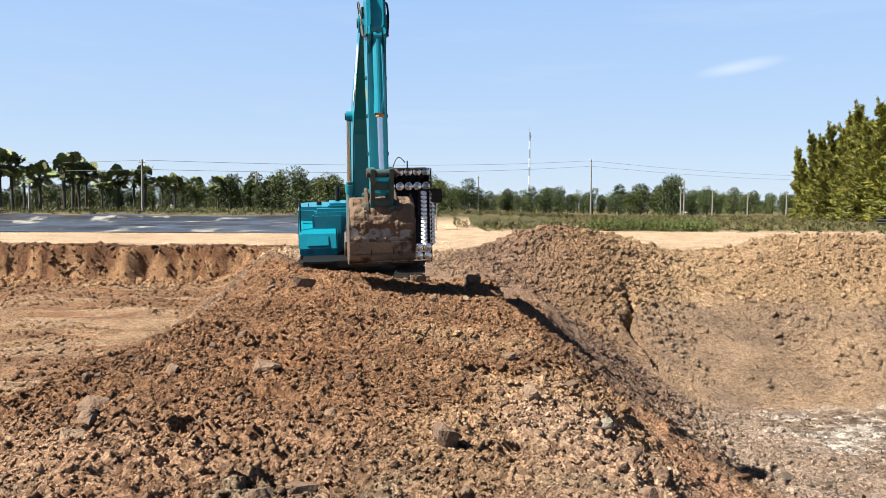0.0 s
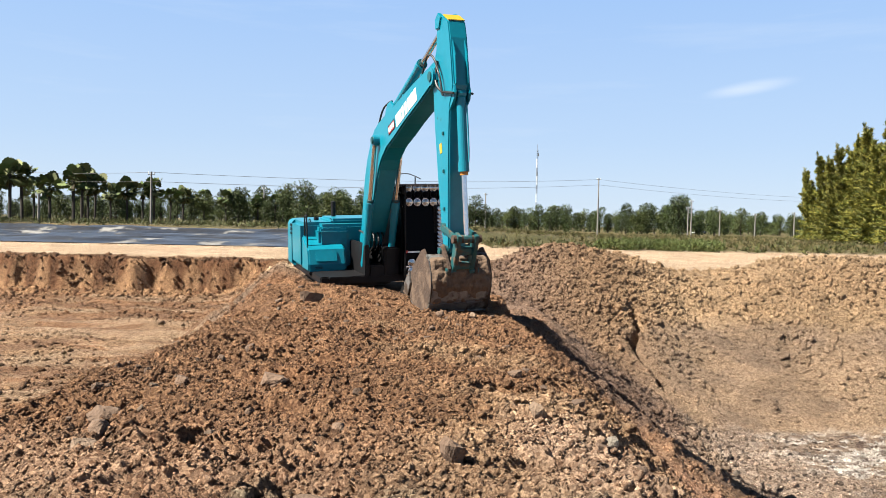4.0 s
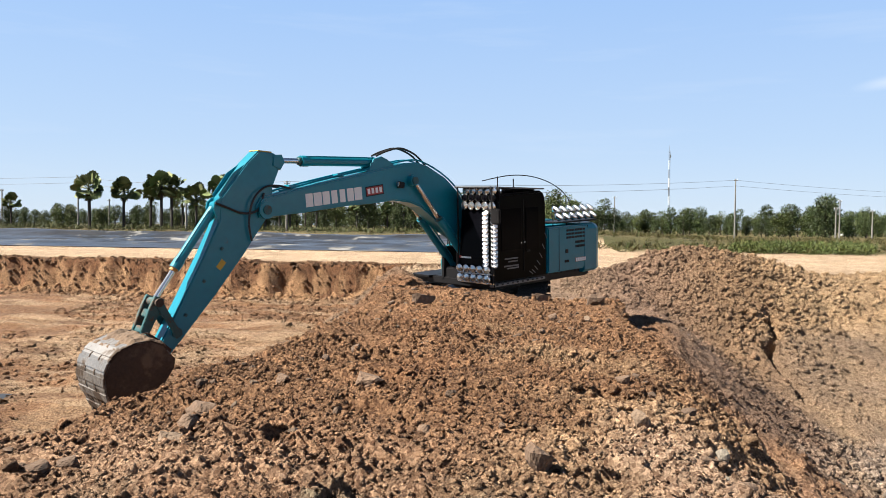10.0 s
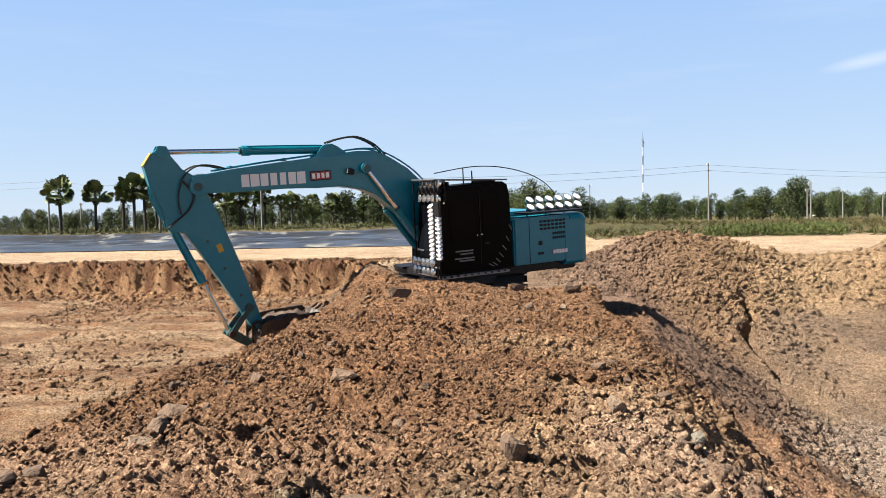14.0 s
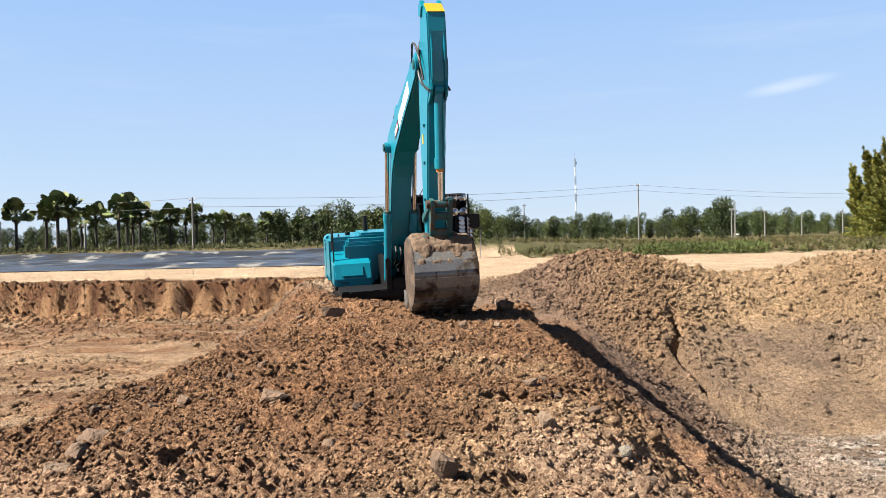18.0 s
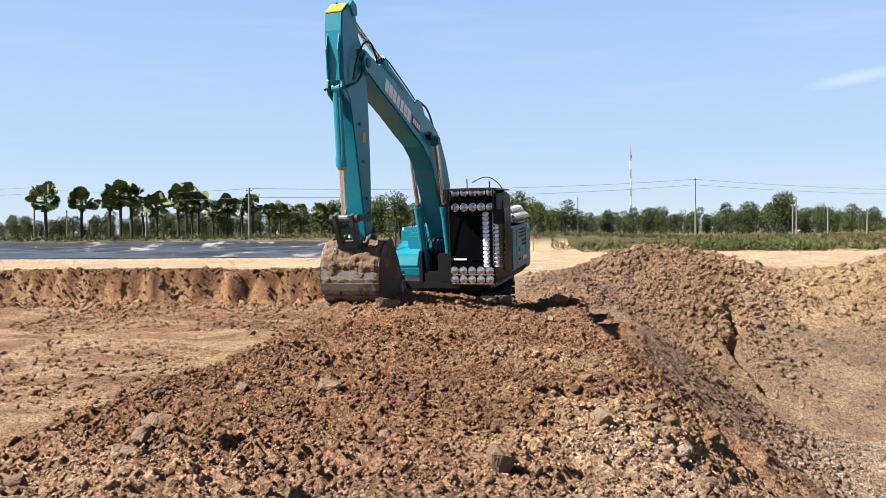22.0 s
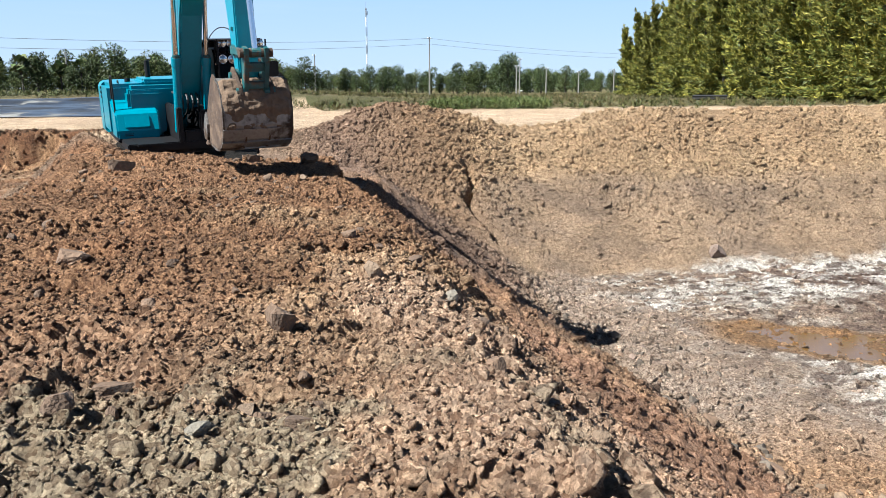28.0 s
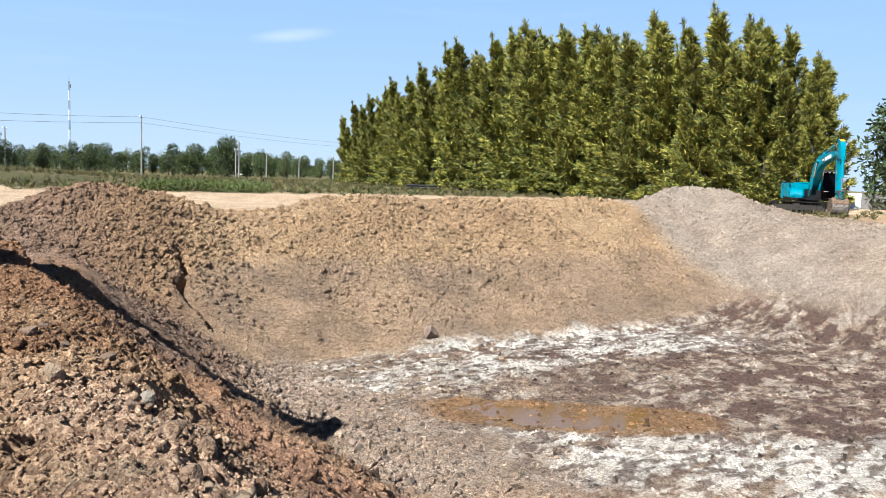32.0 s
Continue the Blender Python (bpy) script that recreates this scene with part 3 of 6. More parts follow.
def soils(x, y, z):
    """Base colour of the earth at each place."""
    def c(*v):
        return np.array(v)[None]
    n1, n2, n3 = fnoise(x, y, 3.2, 4, 101), fnoise(x, y, 0.9, 3, 102), fnoise(x, y, 9, 3, 103)
    tan, brown, red = c(0.43, 0.3, 0.18), c(0.34, 0.196, 0.108), c(0.375, 0.2, 0.104)
    slope_shade, grey = c(0.27, 0.185, 0.135), c(0.39, 0.35, 0.305)
    white, maroon, green = c(0.8, 0.79, 0.75), c(0.13, 0.08, 0.066), c(0.4, 0.35, 0.25)

    def mix(a, b, f):
        return a + (b - a) * np.clip(f, 0, 1)[:, None]
    out = mix(c(0.62, 0.49, 0.35) * np.ones((len(x), 1)), c(0.55, 0.41, 0.27), n1 * 1.2 - 0.3)
    # far fields, green and straw
    field = step(58, 70, y) * (x > 4) + step(86, 92, y) * (x <= 4)
    out = mix(out, mix(c(0.15, 0.12, 0.055) * np.ones((len(x), 1)), c(0.08, 0.085, 0.03), n3 * 2 - 0.5), np.clip(field, 0, 1))
    # far bank
    bank = step(21.5, 23.5, y) * step(35, 33, y) * step(-1, 2.5, x)
    out = mix(out, mix(tan * np.ones((len(x), 1)), c(0.5, 0.37, 0.23), n1 * 1.8 - 0.4), bank)
    out = mix(out, c(0.32, 0.208, 0.124), bank * step(8.5, 5.5, x + 1.5 * (n2 - 0.5)) * 0.8)
    low = bank * step(-1.3, -1.9, z + 0.6 * (n1 - 0.5)) * step(4.5, 7.5, x) * step(30, 26, x)
    out = mix(out, mix(c(0.37, 0.275, 0.19) * np.ones((len(x), 1)), c(0.29, 0.22, 0.165), step(0.42, 0.6, fnoise(x * 0.5 + y * 0.45, y * 0.7 - x * 0.25, 1.6, 4, 119))), low * 0.85)
    # grey tip
    tip = step(26.0, 27.8, x + 0.45 * (z + 3.5) * -1.0 + 2.0 * (n1 - 0.5)) * step(46, 41, x) * step(36, 33, y) * step(-0.5, -0.2, z + 3.9)
    tip = tip * step(3, 9, y)
    out = mix(out, mix(grey * np.ones((len(x), 1)), c(0.38, 0.31, 0.25), n1 * 2 - 0.6), tip * 0.9)
    # pit floor: streaks of white, grey and maroon clay
    floor = step(23.2, 22.5, y + 0.9 * (n2 - 0.5)) * step(5.4, 6.8, x + 1.2 * (n2 - 0.5)) * step(30.5, 28.5, x + 0.25 * (y - 14) + 2 * (n1 - 0.5))
    fine, dots = fnoise(x, y, 0.3, 3, 117), fnoise(x * 0.6, y, 0.45, 3, 118)
    streak = 1.0 * (fine - 0.5) + fnoise(x * 0.45 + y * 0.1, y * 1.3 - 0.2 * x, 0.9, 5, 111)
    fl = mix(c(0.36, 0.285, 0.22) * np.ones((len(x), 1)), maroon, step(0.47, 0.62, streak + 0.5 * (dots - 0.5)) * step(9, 17, x + 3 * (n1 - 0.5)) * 0.95)
    chalk = step(18.3, 19.6, y + 2 * (n1 - 0.5)) * step(7.4, 9.6, x) * step(25.5, 21.5, x) + step(15.2, 14.2, y + 0.62 * (x - 12) + 1.5 * (n1 - 0.5)) * step(9, 11.5, x + 1.5 * (n2 - 0.5))
    fl = mix(fl, white, step(0.47, 0.4, streak - 0.07 * chalk + 0.03) * (0.25 + 0.75 * np.clip(chalk, 0, 1)))
    fl = mix(fl, white, step(0.48, 0.58, dots + 0.6 * (fine - 0.5)) * np.clip(chalk, 0, 1) * 0.6)
    fl = mix(fl, c(0.13, 0.09, 0.075), step(0.54, 0.6, fnoise(x * 0.7, y * 1.4, 0.22, 4, 121)) * step(7.5, 10, x) * 0.8)
    fl = mix(fl, c(0.44, 0.345, 0.275), step(10.0, 7.5, x + 2 * (n2 - 0.5)) * 0.7)
    fl = mix(fl, c(0.47, 0.31, 0.19), step(0.4, 0.6, n1 + 0.12 * step(11, 8, x)) * step(13.5, 10.5, y + 1.2 * (n2 - 0.5) + 0.35 * (x - 9)))
    fl = mix(fl, c(0.3, 0.17, 0.07), 0.8 * step(0.25, 0.6, pool(x, y) + 0.35 * (n2 - 0.5)))
    out = mix(out, fl, floor)
    # ridge: red-brown heap, tan shoulder, slope painted darker for grazing sun, grey clods by the camera
    ridge = step(-6.0, -4.2, x) * step(7.2, 5.6, x) * step(27, 20, y) * step(7.0, 5.6, x + 1.2 * (n2 - 0.5))
    rd = mix(brown * np.ones((len(x), 1)), red, step(0.42, 0.62, n1) * step(-0.3, -1.5, x))
    rd = mix(rd, c(0.5, 0.335, 0.2), step(0.45, 0.62, n1 + 0.35 * (step(-0.6, 0.7, x) * step(9.5, 7.0, y)) - 0.1))
    rd = mix(rd, c(0.62, 0.45, 0.33), step(0.35, 0.8, x + 0.5 * (n2 - 0.5)) * step(2.2, 1.7, x) * step(9, 7, y) * 0.8)
    rd = mix(rd, c(0.45, 0.275, 0.18), step(1.6, 2.3, x + 0.4 * (n2 - 0.5)) * step(12, 9, y))
    # the slope's dim, grazing light is put into its colour
    rd = mix(rd, slope_shade, step(1.2, 2.2, x - 0.1 * (y - 12)) * step(10.5, 13, y))
    rd = mix(rd, c(0.4, 0.3, 0.23), step(-2.2, -3.4, z) * step(0.4, 0.6, n2) * (x > 1))
    rd = mix(rd, mix(c(0.5, 0.335, 0.225) * np.ones((len(x), 1)), c(0.62, 0.44, 0.31), step(0.4, 0.6, n2)), step(7.6, 6.0, y + 1.0 * (n1 - 0.5)) * 0.55)
    rd = mix(rd, green, step(0.42, 0.56, fnoise(x, y, 0.7, 4, 141)) * step(6.3, 5.8, y + 0.6 * (n2 - 0.5)) * step(-2.2, -1.4, x) * step(1.6, 0.9, x) * 0.75)
    out = mix(out, rd, ridge)
    cone = step(17.2, 18.0, y + 0.5 * (n2 - 0.5)) * np.maximum(step(19, 24, y), step(-2.2, -2.7, x)) * step(34, 30, y) * step(-6.5, -5, x) * step(6, 2, x) * (z > -2)
    # goes over to the slope's painted shade towards the pit
    out = mix(out, mix(c(0.33, 0.235, 0.165) * np.ones((len(x), 1)), slope_shade, step(0.0, 2.5, x)), cone)
    # shallow pit
    lp = (x < -3.6) * step(-0.55, -0.9, z) * step(37.5, 36.5, y) * step(-3.6, -4.8, x)
    lc = mix(c(0.4, 0.265, 0.16) * np.ones((len(x), 1)), c(0.31, 0.18, 0.1), step(0.47, 0.57, n1 + 0.5 * (n2 - 0.5)))
    lc = mix(lc, c(0.5, 0.38, 0.26), step(0.52, 0.6, fnoise(x * 0.3 + 0.1 * y, y * 1.4, 0.9, 4, 151)) * 0.55)
    lc = mix(lc, c(0.25, 0.15, 0.09), step(0.55, 0.62, fnoise(x * 0.35 - 0.1 * y, y * 1.2, 0.7, 4, 152)) * 0.8)
    out = mix(out, lc, lp)
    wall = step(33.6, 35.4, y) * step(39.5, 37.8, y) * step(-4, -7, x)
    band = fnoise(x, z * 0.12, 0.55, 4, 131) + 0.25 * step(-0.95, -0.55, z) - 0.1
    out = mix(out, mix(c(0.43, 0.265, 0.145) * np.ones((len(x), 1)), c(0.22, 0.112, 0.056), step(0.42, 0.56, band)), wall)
    return out * (0.6 + 0.33 * n2)[:, None]


def axis_steps(parts):
    out = []
    for a, b, d0, d1 in parts:
        k = max(2, int(2 * abs(b - a) / (d0 + d1)))
        t = np.linspace(0, 1, k, endpoint=False)
        out.append(a + (b - a) * (t * d0 + 0.5 * t * t * (d1 - d0)) / (0.5 * (d0 + d1)))
    return np.concatenate(out + [[parts[-1][1]]])


gx = axis_steps([(-1600, -110, 260, 12), (-110, -30, 8, 0.5), (-30, -5, 0.2, 0.07), (-5, -2.4, 0.045, 0.034), (-2.4, 2.2, 0.013, 0.013), (2.2, 9, 0.034, 0.085), (9, 22, 0.075, 0.1), (22, 36, 0.11, 0.19), (36, 80, 0.5, 4), (80, 1600, 8, 260)])
gy = axis_steps([(-400, -20, 60, 4), (-20, 2.5, 2.5, 0.2), (2.5, 3.8, 0.15, 0.04), (3.8, 6.2, 0.0125, 0.0145), (6.2, 9, 0.018, 0.035), (9, 18, 0.045, 0.075), (18, 24, 0.085, 0.1), (24, 33.5, 0.09, 0.1), (33.5, 36, 0.14, 0.1), (36, 38, 0.06, 0.06), (38, 39, 0.1, 0.15), (39, 120, 0.4, 5), (120, 2200, 8, 320)])
GX, GY = np.meshgrid(gx, gy)
fx, fy = GX.ravel(), GY.ravel()
fz = ground_z(fx, fy)
nx, ny = len(gx), len(gy)
idx = np.arange(nx * ny).reshape(ny, nx)
quads = np.stack([idx[:-1, :-1], idx[:-1, 1:], idx[1:, 1:], idx[1:, :-1]], -1).reshape(-1, 4)
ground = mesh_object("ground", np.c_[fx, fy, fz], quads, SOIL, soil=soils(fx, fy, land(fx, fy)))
tagged(ground, "dug brown and tan earth with a ridge, two pits and level fields", "ground", kind="structure")


# ---- the excavator ----
BOOM, ARM = 5.551, 2.881
FOOT_U, FOOT_W, BOOM_V = 0.199, 1.819, 0.11
BOOM_PIN = (2.365, 1.013)
ARM_TOP = (-0.818, 0.34)
CYL_ON_BOOM = (3.126, 1.249)
CYL_ON_ARM = (0.483, 0.689)
ROCKER, ROCKER_UP, LINK, EARS, EAR_ANGLE = 0.588, 0.383, 0.559, 0.418, 96.5
RAM_FOOT = (0.72, 1.36)
RAM_V = 0.285


def polar(a, r=1.0):
    return Vector((r * math.cos(a), r * math.sin(a)))


def linkage(swing, boom, arm, rocker):
    """The poses, in the machine's space, of all that moves, for four angles in degrees."""
    b, a = radians(boom), radians(arm)
    k = a + radians(rocker)
    foot = Vector((FOOT_U, FOOT_W))
    elbow = foot + polar(b, BOOM)
    wrist = elbow + polar(a, ARM)

    def on(origin, ang, at):
        return origin + polar(ang, at[0]) + polar(ang + math.pi / 2, at[1])
    pin, arm_top, cyl_boom, cyl_arm = on(foot, b, BOOM_PIN), on(elbow, a, ARM_TOP), on(foot, b, CYL_ON_BOOM), on(elbow, a, CYL_ON_ARM)
    pivot = wrist - polar(a, ROCKER_UP)
    knee = pivot + polar(k, ROCKER)
    e = wrist - knee
    d = e.length
    along = max(-LINK, min(LINK, (LINK ** 2 - EARS ** 2 + d * d) / (2 * d)))
    off = math.sqrt(max(LINK ** 2 - along ** 2, 1e-4))
    e.normalize()
    ear = knee + along * e + off * Vector((-e.y, e.x))
    ear_angle = math.atan2(ear.y - wrist.y, ear.x - wrist.x)
    turn = Matrix.Rotation(radians(swing), 4, "Z")

    def at(p, ang, v=BOOM_V):
        return turn @ Matrix.Translation((p.x, v, p.y)) @ Matrix.Rotation(-ang, 4, "Y")

    def aim(p, q):
        return math.atan2(q.y - p.y, q.x - p.x)
    ram = Vector(RAM_FOOT)
    out = {"upper": turn, "boom": at(foot, b), "arm": at(elbow, a), "bucket": at(wrist, ear_angle - radians(EAR_ANGLE)),
           "rocker": at(pivot, aim(pivot, knee)), "link": at(knee, aim(knee, ear)),
           "arm_barrel": at(cyl_boom, aim(cyl_boom, arm_top)), "arm_rod": at(arm_top, aim(arm_top, cyl_boom)),
           "bucket_barrel": at(cyl_arm, aim(cyl_arm, knee)), "bucket_rod": at(knee, aim(knee, cyl_arm))}
    for side, v in (("l", RAM_V), ("r", -RAM_V)):
        out["ram_barrel_" + side] = at(ram, aim(ram, pin), BOOM_V + v)
        out["ram_rod_" + side] = at(pin, aim(pin, ram), BOOM_V + v)
    return out


def spot_lamp(parent, at, facing, r=0.085, shell=LAMP_RIM, glass=LAMP_GLASS):
    """A round driving lamp: a chrome bowl with a lens."""
    bm = bmesh.new()
    m = Matrix.Translation(at) @ Vector(facing).to_track_quat("Z", "Y").to_matrix().to_4x4()
    prof = [(0.2, -0.1), (0.62, -0.085), (0.92, -0.03), (1.0, 0.01), (0.97, 0.022), (0.88, 0.016)]
    rings = [[bm.verts.new(m @ Vector((r * p * math.cos(q), r * p * math.sin(q), z))) for q in (2 * math.pi * s / 12 for s in range(12))] for p, z in prof]
    for one, two in zip(rings, rings[1:]):
        for s in range(12):
            bm.faces.new((one[s], one[(s + 1) % 12], two[(s + 1) % 12], two[s]))
    bm.faces.new(rings[0][::-1])
    lamp = part("lamp", bm, shell, parent, smooth=True)
    bm = bmesh.new()
    mid = bm.verts.new(m @ Vector((0, 0, 0.034)))
    ring = [bm.verts.new(m @ Vector((r * 0.9 * math.cos(q), r * 0.9 * math.sin(q), 0.012))) for q in (2 * math.pi * s / 12 for s in range(12))]
    for s in range(12):
        bm.faces.new((mid, ring[s], ring[(s + 1) % 12]))
    me = bpy.data.meshes.new("lens")
    bm.to_mesh(me)
    bm.free()
    lamp.data.materials.append(glass)
    # the lens lies in its lamp's own mesh
    both = bmesh.new()
    both.from_mesh(lamp.data)
    k = len(both.faces)
    both.from_mesh(me)
    both.faces.ensure_lookup_table()
    for f in both.faces[k:]:
        f.material_index = 1
    both.to_mesh(lamp.data)
    both.free()
    bpy.data.meshes.remove(me)
    return lamp


def track_frame(root, x):
    """One crawler: shoes round a loop, frame, sprocket, idler and rollers."""
    crawler = part("track_frame", add_box(box((0.34, 3.1, 0.42), (x, 0, 0.47), 0.04), (0.42, 0.5, 0.3), (x, 0, 0.62), 0.03), TRACK, root)
    r, half = 0.41, 1.78
    loop = 2 * half * 2 + 2 * math.pi * r
    count = 46
    shoe = None
    for i in range(count):
        s = loop * i / count
        if s < 2 * half:
            p, ang = (-half + s, 0.44 - r), 0
        elif s < 2 * half + math.pi * r:
            q = (s - 2 * half) / r
            p, ang = (half + r * math.sin(q), 0.44 - r * math.cos(q)), q
        elif s < 4 * half + math.pi * r:
            p, ang = (half - (s - 2 * half - math.pi * r), 0.44 + r), math.pi
        else:
            q = (s - 4 * half - math.pi * r) / r
            p, ang = (-half - r * math.sin(q), 0.44 + r * math.cos(q)), math.pi + q
        m = Matrix.Translation((x, p[0], p[1])) @ Matrix.Rotation(ang, 4, "X")
        if shoe is None:
            bm = box((0.6, 0.17, 0.025), (0, 0, 0), 0.006)
            for g in (-0.06, 0.0, 0.06):
                add_box(bm, (0.6, 0.016, 0.035), (0, g, -0.025), 0)
            shoe = part("track_shoe", bm, TRACK, crawler)
        else:
            one = new("track_shoe", shoe.data)
            one.parent = crawler
            one.matrix_basis = m
            continue
        shoe.matrix_basis = m
    for y, nm in ((half, "idler"), (-half, "sprocket")):
        bm = rod((x - 0.12, y, 0.44), (x + 0.12, y, 0.44), 0.33, 24)
        add_rod(bm, (x - 0.18, y, 0.44), (x + 0.18, y, 0.44), 0.12, 14)
        part(nm, bm, TRACK, crawler)
    for i in range(7):
        y = -1.35 + 0.45 * i
        part("roller", rod((x - 0.17, y, 0.17), (x + 0.17, y, 0.17), 0.1, 14), TRACK, crawler)


def vent_slats(parent, x0, x1, z0, z1, y, rows, mat=BLACK):
    for i in range(rows):
        z = z0 + (z1 - z0) * (i + 0.5) / rows
        k = 7
        for j in range(k):
            xa = x0 + (x1 - x0) * (j + 0.1) / k
            xb = x0 + (x1 - x0) * (j + 0.9) / k
            part("louvre", box((xb - xa, 0.012, (z1 - z0) / rows * 0.62), ((xa + xb) / 2, y, z), 0.004), mat, parent)


def build_upper(root, fancy=True):
    """The house that swings: deck, counterweight, hoods, tanks, cab, rails and lamps."""
    up = part("upper_frame", bmesh.new(), BLACK, root)
    bm = bmesh.new()
    add_box(bm, (3.3, 2.5, 0.16), (-0.65, 0.05, 1.06), 0.02)
    add_box(bm, (0.5, 2.2, 0.14), (-2.2, 0.05, 1.0), 0.03)
    add_box(bm, (1.9, 0.34, 0.62), (0.05, BOOM_V + 0.24, 1.42), 0.03)
    add_box(bm, (1.9, 0.1, 0.75), (0.05, BOOM_V - 0.3, 1.42), 0.02)
    add_rod(bm, (0, 0, 0.86), (0, 0, 1.0), 0.62, 32)
    add_box(bm, (1.1, 0.5, 0.05), (0.55, -0.78, 1.12), 0.01)
    bm.to_mesh(up.data)
    bm.free()
    # counterweight, rounded at the back
    half = [(-1.95, 1.44), (-2.4, 1.44), (-2.53, 1.4), (-2.62, 1.3), (-2.68, 1.1), (-2.76, 0.75), (-2.8, 0.3)]
    outline = [(-1.95, -1.3)] + [(x, -0.91 * y) for x, y in half[1:]] + half[:0:-1] + [(-1.95, 1.44)]
    bm = bmesh.new()
    rings = []
    for z, f in ((1.07, 0.965), (1.13, 1.0), (2.06, 1.0), (2.14, 0.975), (2.18, 0.93)):
        rings.append([bm.verts.new((-1.2 + (x + 1.2) * f, y * f, z)) for x, y in outline])
    k = len(outline)
    for one, two in zip(rings, rings[1:]):
        for q in range(k):
            bm.faces.new((one[q], one[(q + 1) % k], two[(q + 1) % k], two[q]))
    bm.faces.new(rings[0][::-1])
    bm.faces.new(rings[-1])
    bmesh.ops.recalc_face_normals(bm, faces=bm.faces[:])
    part("counterweight", bm, TEAL, up, smooth=False)
    # engine hood and the left door behind the cab
    part("engine_hood", box((1.75, 1.9, 0.95), (-1.2, 0.02, 1.68), 0.07), TEAL, up)
    part("hood_top", box((1.3, 1.2, 0.12), (-1.3, 0.0, 2.2), 0.05), TEAL, up)
    left = part("side_door", box((1.5, 0.14, 1.0), (-1.36, 1.36, 1.66), 0.035), TEAL, up)
    part("door_gap", box((0.012, 0.02, 0.96), (-1.0, 1.426, 1.66), 0), BLACK, up)
    part("door_gap", box((0.012, 0.02, 0.96), (-2.08, 1.426, 1.66), 0), BLACK, up)
    vent_slats(left, -1.98, -1.26, 1.86, 2.1, 1.432, 3)
    vent_slats(left, -1.98, -1.6, 1.64, 1.83, 1.432, 2)
    vent_slats(left, -1.36, -1.2, 1.33, 1.42, 1.432, 1)
    bar = part("model_plate", box((0.42, 0.008, 0.1), (-1.8, 1.434, 1.38), 0), GREYVINYL, left)
    for i in range(5):
        part("letter_bar", box((0.06, 0.006, 0.08), (-1.96 + 0.08 * i, 1.44, 1.38), 0), WHITE, left)
    part("door_latch", box((0.1, 0.012, 0.09), (-1.28, 1.434, 1.6), 0.003), BLACK, left)
    # right side: tank and tool boxes
    part("fuel_tank", box((1.25, 0.86, 1.05), (-1.28, -0.87, 1.66), 0.08), TEAL, up)
    part("oil_tank", box((0.6, 0.7, 0.92), (-0.55, -0.62, 1.6), 0.06), TEAL, up)
    tool = [(-0.75, 1.13), (0.02, 1.13), (0.04, 1.3), (-0.06, 1.62), (-0.16, 1.68), (-0.75, 1.9)]
    part("tool_box", prism(tool, -1.27, -0.42, 0.035), TEAL, up)
    part("box_lid", prism([(0.045, 1.34), (0.052, 1.37), (-0.03, 1.58), (-0.05, 1.56)], -1.1, -0.62, 0.008), TEAL, up)
    for i in range(3):
        part("vent_slot", box((0.02, 0.16, 0.012), (0.03 - 0.002 * i, -1.04, 1.2 + 0.035 * i), 0), BLACK, up)
    part("belly_skirt", box((0.9, 0.84, 0.08), (-0.4, -0.84, 1.1), 0.02), BLACK, up)
    for x in (-2.05, -1.95, -1.85):
        for z in (1.85, 1.95, 2.05):
            part("rear_slot", box((0.06, 0.015, 0.06), (x, -1.3, z), 0.004), BLACK, up)
    part("tank_cap", rod((-1.4, -0.8, 2.18), (-1.4, -0.8, 2.26), 0.06), BLACK, up)
    for yy in (-0.55, -1.05):
        part("hood_handle", tube(smooth_line([(-1.0, yy, 2.18), (-0.98, yy, 2.24), (-0.86, yy, 2.24), (-0.84, yy, 2.18)], 3), 0.012, 6), BLACK, up)
    part("exhaust", rod((-1.55, -0.35, 2.2), (-1.55, -0.35, 2.62), 0.055, 14), BLACK, up)
    part("handrail", tube(smooth_line([(-0.2, -1.24, 1.65), (-0.28, -1.24, 2.3), (-0.34, -1.24, 2.36), (-0.5, -1.24, 2.3), (-0.52, -1.24, 1.9)], 4), 0.018, 7), BLACK, up)
    part("step_plate", box((0.5, 0.42, 0.05), (0.35, -0.95, 1.03), 0.01), GALV, up)
    # valve block and hoses at the boom foot
    for i in range(5):
        y = -0.05 + BOOM_V - 0.24 + 0.1 * i
        part("boom_hose", tube(smooth_line([(0.2, y, 1.5), (0.75, y, 1.75), (0.72, y, 2.0), (0.3, y, 2.05)], 5), 0.022, 6), RUBBER, up)
    part("valve_block", box((0.35, 0.5, 0.3), (0.8, BOOM_V, 1.2), 0.03), BLACK, up)
    # cab
    cy0, cy1 = 0.52, 1.43
    side = [(-0.58, 1.16), (1.19, 1.16), (1.265, 1.5), (1.125, 2.82), (0.98, 2.93), (-0.38, 2.97), (-0.5, 2.9), (-0.55, 2.7)]
    part("cab", prism(side, cy0, cy1, 0.045), WRAP, up, "gloss black wrapped cab")
    part("windscreen", prism([(1.23, 1.62), (1.27, 1.62), (1.15, 2.6), (1.115, 2.6)], cy0 + 0.08, cy1 - 0.08, 0.008), GLASS, up)
    part("side_window", box((0.62, 0.014, 0.85), (0.62, cy1 + 0.006, 2.2), 0.004), GLASS, up)
    part("rear_window", box((0.42, 0.014, 0.85), (-0.06, cy1 + 0.006, 2.2), 0.004), GLASS, up)
    part("door_seam", box((0.014, 0.01, 1.5), (0.22, cy1 + 0.006, 2.05), 0), BLACK, up)
    part("door_handle", box((0.12, 0.03, 0.04), (0.08, cy1 + 0.02, 1.72), 0.01), BLACK, up)
